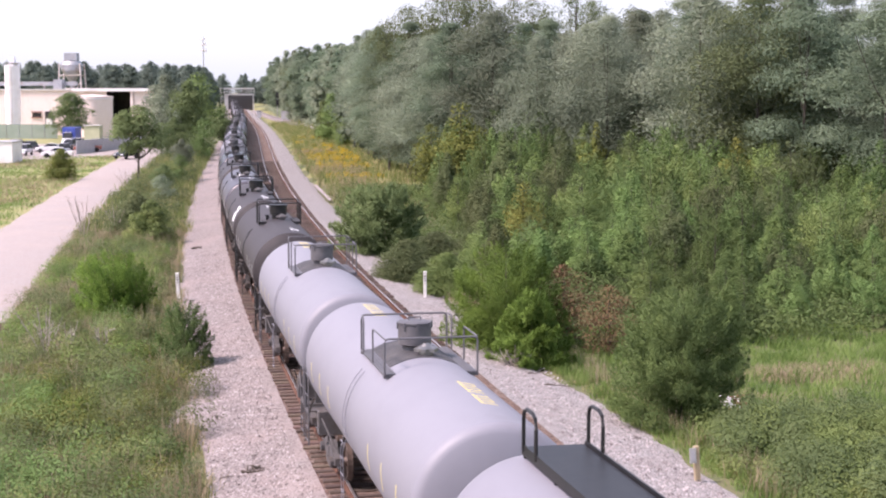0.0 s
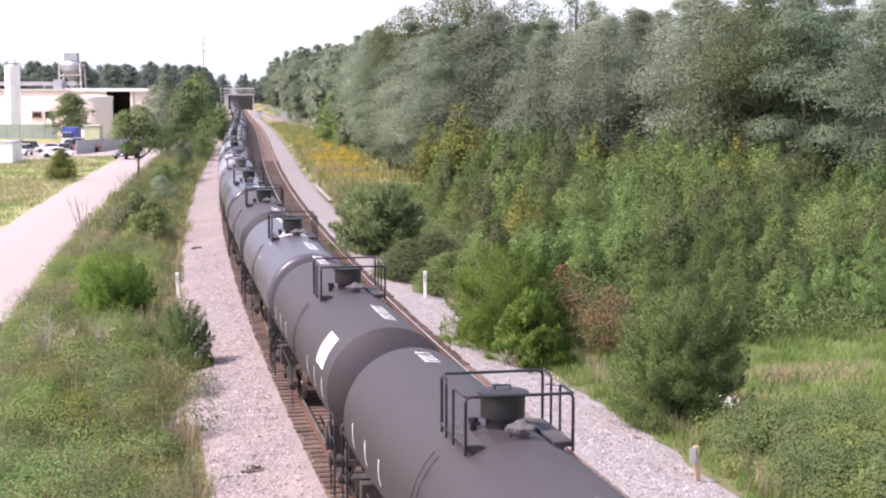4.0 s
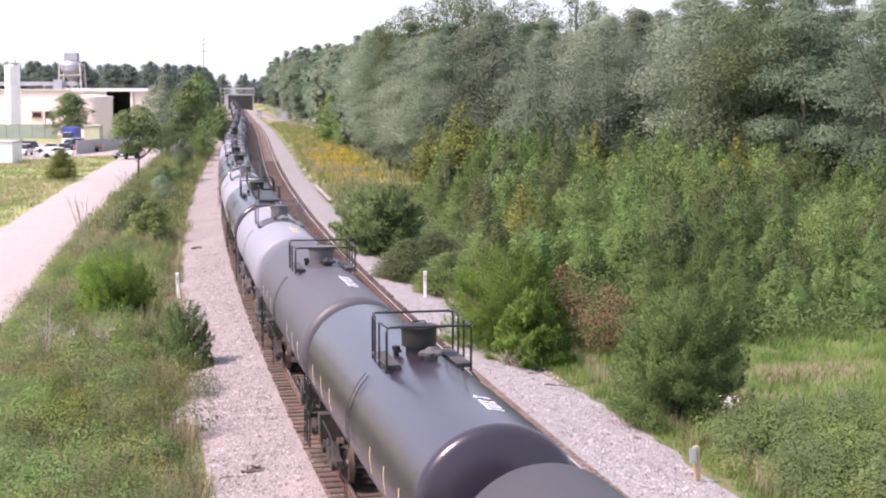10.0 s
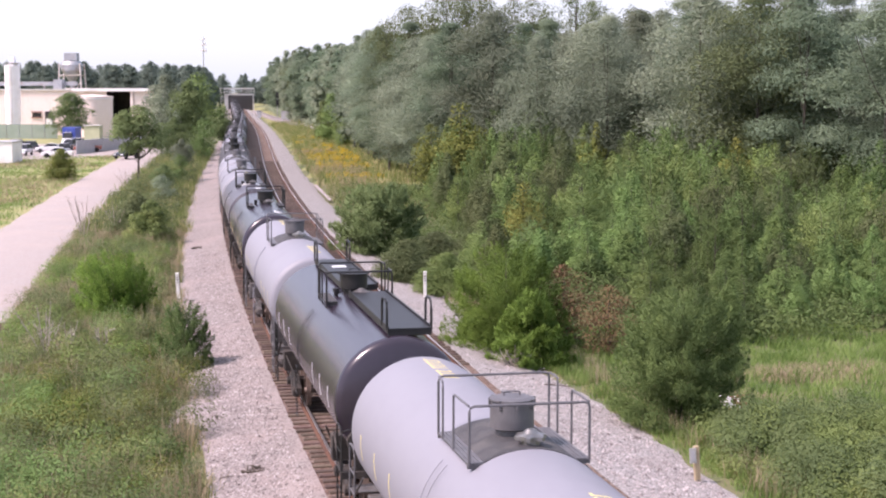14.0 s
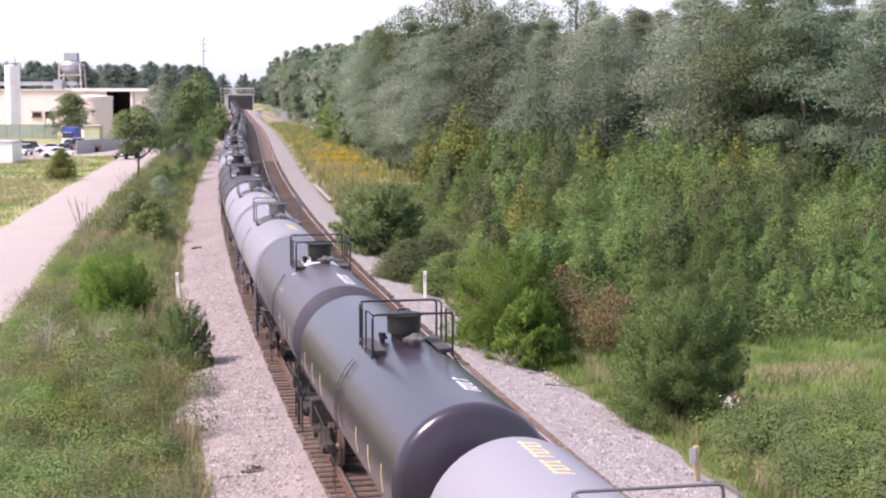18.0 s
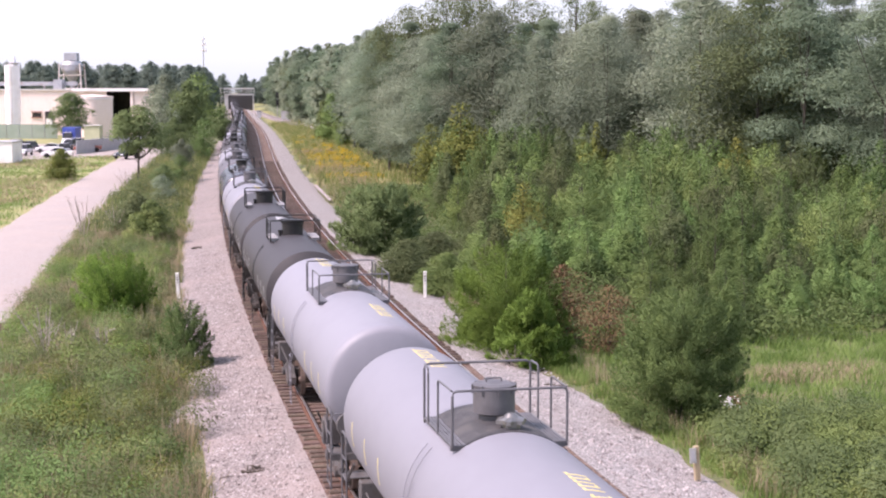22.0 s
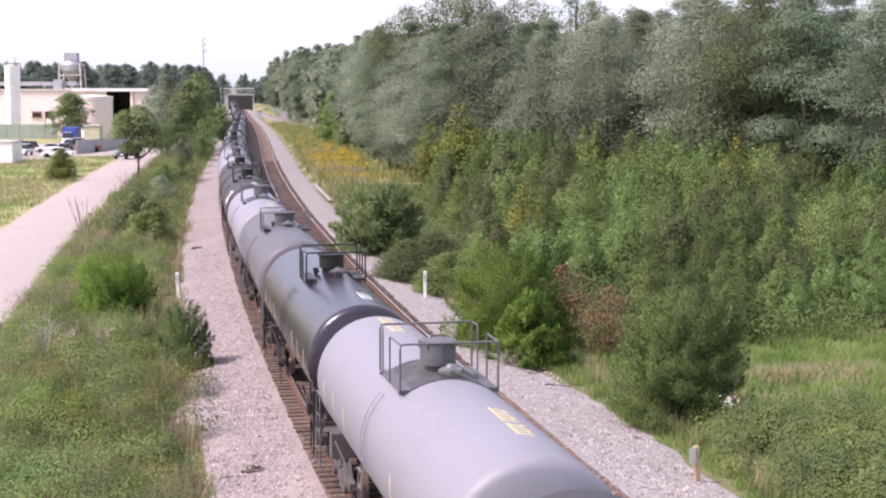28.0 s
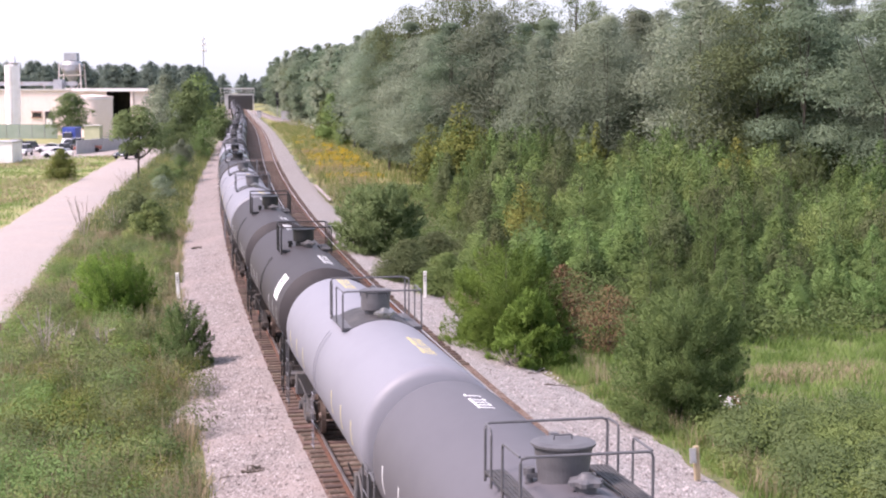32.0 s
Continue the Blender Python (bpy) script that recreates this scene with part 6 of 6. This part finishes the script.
        if k:
            q = wall_box("post", -0.07, 0.07, -0.06, 0.06, 0, 2.3, M_GALV, f)
            q.matrix_basis = pose(x - 0.14, y - 1.3, -0.55)
    hut = tagged(new("yard_hut"), "small pale yellow-green hut at the yard", "hut")
    wall_box("body", -70.6, -67.6, 312, 315, -0.55, 2.3, M_HUT, hut)
    wall_box("roof", -70.8, -67.4, 311.8, 315.2, 2.3, 2.45, M_ROOF, hut)
    wb = tagged(new("white_container"), "white box container at the yard's edge", "container")
    wall_box("body", -62.6, -58.2, 214, 219, -0.5, 2.3, M_SILO, wb)
    wall_box("roof", -62.7, -58.1, 213.9, 219.1, 2.3, 2.45, M_FENCE, wb)
    # mast
    mast = tagged(new("radio_mast"), "tall slender grey radio mast", "mast")
    mast.matrix_basis = pose(-194, 1290, -0.6)
    bm = bmesh.new()
    tube(bm, [(0, 0, 0), (0, 0, 52)], 0.55, 8, 0.35)
    part("pole", bm, M_GALV, mast)
    for z in (51.0, 46.5, 41.5):
        bm = bmesh.new()
        for k in range(6):
            a = math.pi / 3 * k
            box(bm, -0.35, 0.35, -0.2, 0.2, -1.2, 1.2, m=pose(2.3 * math.cos(a), 2.3 * math.sin(a), z, 0, 0, math.degrees(a)))
            tube(bm, [(0, 0, z), (2.3 * math.cos(a), 2.3 * math.sin(a), z)], 0.12, 4)
        part("antenna_ring", bm, M_SILO, mast)
    # bridge over the line at the far end
    bx, by = on_line(770, 3.4)
    br = tagged(new("far_bridge"), "grey truss sheeted gantry bridge over the tracks", "bridge")
    br.matrix_basis = pose(bx, by, 0, 0, 0, along(790)[2])
    for sx in (-1, 1):
        wall_box("abutment", sx * 6.2 - (1.4 if sx < 0 else 0.35), sx * 6.2 + 0.35, -1.2, 1.2, -0.8, 6.6, M_BRIDGE, br)
    wall_box("deck", -7.8, 6.8, -1.6, 1.6, 6.6, 7.2, M_BRIDGE, br)
    wall_box("parapet", -7.8, 6.8, -1.7, -1.5, 9.6, 10.2, M_BRIDGE, br)
    for k in range(13):
        x = -7.6 + 1.18 * k
        wall_box("truss_post", x - 0.10, x + 0.10, -1.68, -1.52, 7.2, 9.6, M_BRIDGE, br)
        bm = bmesh.new()
        if k < 12:
            tube(bm, [(x, -1.6, 7.25), (x + 1.18, -1.6, 9.6)], 0.07, 4)
            part("truss_brace", bm, M_BRIDGE, br)
    # added dark sheet, in the grating colour, stands in for shade under the deck
    wall_box("backing", -6.2, 6.2, 8.0, 8.4, -0.7, 6.5, M_PLATE, br)
    bm = bmesh.new()
    for k in range(5):
        tube(bm, [(-9.4 + 0.0 * k, -1.0 + 0.5 * k, -0.8), (-9.4, -1.0 + 0.5 * k, 10)], 0.09, 4)
    for z in (2, 4, 6, 8, 10):
        tube(bm, [(-9.4, -1.0, z), (-9.4, 1.0, z)], 0.08, 4)
        tube(bm, [(-9.4, -1.0, z), (-7.6, -1.0, z)], 0.08, 4)
    part("stair_tower", bm, M_BRIDGE, br)
    # signals and cabins by the line
    for y, off, h in ((520, 13.4, 9.0), (600, -5.5, 4.5)):
        x, yy = on_line(y, off)
        s = tagged(new("signal"), "railway signal on a slim mast", "signal", "signals")
        s.matrix_basis = pose(x, yy, -0.6)
        bm = bmesh.new()
        tube(bm, [(0, 0, 0), (0, 0, h)], 0.13, 6)
        part("mast", bm, M_GALV, s)
        for z in (h - 0.8, h - 3.2):
            bm = bmesh.new()
            box(bm, -0.45, 0.45, -0.25, 0.1, z - 0.9, z + 0.9, 0.05)
            part("head", bm, M_RAILB, s)
    for y, off, w, h in ((510, 15.6, 2.4, 3.0), (560, 8.2, 1.4, 2.4)):
        x, yy = on_line(y, off)
        s = tagged(new("equipment_cabin"), "small grey trackside equipment cabin", "cabin", "equipment cabins")
        s.matrix_basis = pose(x, yy, -0.6)
        wall_box("body", -w / 2, w / 2, -1, 1, 0, h, M_FENCE, s)
        wall_box("roof", -w / 2 - 0.1, w / 2 + 0.1, -1.1, 1.1, h, h + 0.15, M_GALV, s)
    # the branch line that swings off to the east
    verts, faces = [], []
    br2 = tagged(new("branch_track"), "branch track curving off on pale gravel", "track", kind="structure")

    def branch_at(t):
        y = 730 - 400 * t
        return on_line(y, 10.0 + 13.0 * t ** 1.8)

    def sheet(nm, offs, m):
        vs, fs = [], []
        for k in range(61):
            a, b = branch_at(k / 60), branch_at(k / 60 + 0.005)
            d = Vector((b[0] - a[0], b[1] - a[1])).normalized()
            for o, z in offs:
                vs.append((a[0] - d.y * o, a[1] + d.x * o, z))
        n = len(offs)
        for k in range(60):
            for i in range(n - 1):
                fs.append((k * n + i, k * n + i + 1, (k + 1) * n + i + 1, (k + 1) * n + i))
        o = new(nm, mesh_of(nm, vs, fs, m))
        o.parent = br2
    sheet("gravel_bed", [(-2.6, -0.55), (-1.6, -0.2), (1.6, -0.2), (2.6, -0.55)], M_BALLAST)
    for s in (-0.75, 0.75):
        sheet("rail", [(s - 0.09, -0.19), (s - 0.06, -0.02), (s + 0.06, -0.02), (s + 0.09, -0.19)], M_RAILTOP)


works()


def vehicle(kind, x, y, turn, paint_m, label):
    root = tagged(new(kind), label, "vehicle", "vehicles at the yard")
    root.matrix_basis = pose(x, y, -0.5, 0, 0, turn)
    L = 2.3
    if kind == "pickup":
        prof = [(-L - 0.3, 0.45), (-L - 0.3, 1.0), (-0.5, 1.05), (-0.45, 1.05), (1.0, 1.05), (2.2, 0.95), (2.4, 0.45)]
        roof = [(-0.5, 1.05), (-0.4, 1.72), (0.5, 1.75), (1.1, 1.05)]
    elif kind == "box_truck":
        prof = [(-3.4, 0.6), (-3.4, 1.0), (1.2, 1.0), (1.3, 1.5), (2.8, 1.4), (3.0, 0.5)]
        roof = [(1.2, 1.4), (1.3, 2.4), (2.0, 2.4), (2.6, 1.4)]
    else:
        prof = [(-2.2, 0.4), (-2.3, 0.95), (-1.3, 1.02), (1.0, 1.0), (2.1, 0.85), (2.25, 0.4)]
        roof = [(-2.0, 0.98), (-1.7, 1.62), (0.1, 1.66), (0.9, 0.98)] if kind == "suv" else [(-1.5, 0.98), (-0.9, 1.42), (0.2, 1.45), (1.0, 0.98)]

    def prism(pr, w0, w1):
        bm = bmesh.new()
        n = len(pr)
        zs = [p[1] for p in pr]
        vs = []
        for s in (-1, 1):
            vs.append([bm.verts.new((s * (w0 + (w1 - w0) * (z - min(zs)) / (max(zs) - min(zs))), a, z)) for a, z in pr])
        bm.faces.new(vs[0])
        bm.faces.new(vs[1][::-1])
        for i in range(n):
            j = (i + 1) % n
            bm.faces.new((vs[0][i], vs[1][i], vs[1][j], vs[0][j]))
        bmesh.ops.recalc_face_normals(bm, faces=bm.faces)
        bmesh.ops.bevel(bm, geom=list(bm.edges), offset=0.05, segments=1, affect="EDGES")
        return bm
    part("body", prism(prof, 0.92, 0.88), paint_m, root)
    part("cabin", prism(roof, 0.84, 0.68), M_GLASS, root, "dark glazed cabin")
    zt = max(z for _, z in roof)
    ya, yb = [a for a, z in roof if z > zt - 0.06][0], [a for a, z in roof if z > zt - 0.06][-1]
    part("roof", box(bmesh.new(), -0.66, 0.66, ya, yb, zt + 0.003, zt + 0.05, 0.02), paint_m, root)
    if kind == "box_truck":
        part("cargo_box", box(bmesh.new(), -1.15, 1.15, -3.5, 1.05, 1.02, 3.3, 0.04), style_box[0], root, "coloured cargo box")
    for sx in (-1, 1):
        for a in (-1.45 if kind != "box_truck" else -2.3, 1.4 if kind != "box_truck" else 2.0):
            bm = bmesh.new()
            lathe(bm, [(0.19, -0.1), (0.34, -0.11), (0.36, 0), (0.34, 0.11), (0.19, 0.1)], 16, pose(0, 0, 0, 0, 90, 0))
            w = part("wheel", bm, M_TYRE, root)
            w.matrix_basis = pose(sx * 0.84, a, 0.36)
            bm = bmesh.new()
            lathe(bm, [(0, -0.06), (0.19, -0.08), (0.19, 0.08), (0, 0.06)], 12, pose(0, 0, 0, 0, 90, 0))
            part("rim", bm, M_STEEL, w)
    for sx in (-0.6, 0.6):
        part("headlight", box(bmesh.new(), sx - 0.16, sx + 0.16, prof[-2][0] + 0.02, prof[-2][0] + 0.10, 0.62, 0.78), M_WHITE, root)


style_box = [M_CARBLUE]
vehicle("suv", -45.6, 228, 160, M_CARDARK, "dark green-black jeep-like car on the gravel road")
vehicle("suv", -66.5, 254, 170, M_CARDARK, "dark off-road car parked at the yard")
vehicle("suv", -61.8, 262, 175, M_CARDARK, "dark car parked at the yard")
vehicle("pickup", -70.0, 250, 190, M_CARGREY, "grey pickup parked at the yard")
vehicle("box_truck", -65.8, 280, 180, M_CARWHITE, "small truck with blue box at the yard")
vehicle("pickup", -61.5, 268, 150, M_CARWHITE, "white pickup parked at the yard")
vehicle("car", -56.5, 232, 95, M_CARWHITE, "white car parked at the yard")
vehicle("pickup", -69.0, 236, 175, M_CARWHITE, "white pickup parked at the yard")
vehicle("suv", -58.6, 245, 15, M_CARGREY, "grey car parked at the yard")
vehicle("car", -56.8, 262, 30, M_CARRED, "red car parked at the yard")
vehicle("pickup", -66.8, 244, 185, M_CARWHITE, "white pickup parked at the yard")
vehicle("suv", -63.6, 240, 178, M_CARWHITE, "white off-road car parked at the yard")
vehicle("suv", -71.0, 262, 160, M_CARGREY, "grey car parked at the yard")
vehicle("car", -62.0, 250, 96, M_CARWHITE, "white car parked at the yard")
vehicle("car", -57.0, 254, 100, M_CARRED, "red car parked at the yard")

# ---- the tracks, piece by piece ----
track("track_1", 0.0, 12.0)
track("track_2", TRACK2, 45.0)


def motions():
    """The train rolls down the line towards the viewer at a steady speed."""
    for car, s0 in CARS:
        rows = []
        for k in range(17):
            t = 2.0 * k
            x, y, h = along(s0 + 0.2 - V_TRAIN * t)
            rows.append((t, pose(x + 0.03, y, 0, 0, 0, h)))
        walk(car, rows)
    # the wheels turn with it; wheelsets at the same place in their trucks share one movement
    turning = {}
    for car, s0 in CARS:
        for w in car.children_recursive:
            if not w.name.startswith("wheelset"):
                continue
            a = 0.89 if w.matrix_basis.translation.y > 0 else -0.89
            if a not in turning:
                walk(w, [(k / 15, pose(0, a, 0.46, math.degrees(V_TRAIN * k / 15 / 0.46), 0, 0)) for k in range(481)])
                turning[a] = w.animation_data
            else:
                w.rotation_mode = "QUATERNION"
                w.animation_data_create()
                w.animation_data.action = turning[a].action
                w.animation_data.action_slot = turning[a].action_slot


motions()
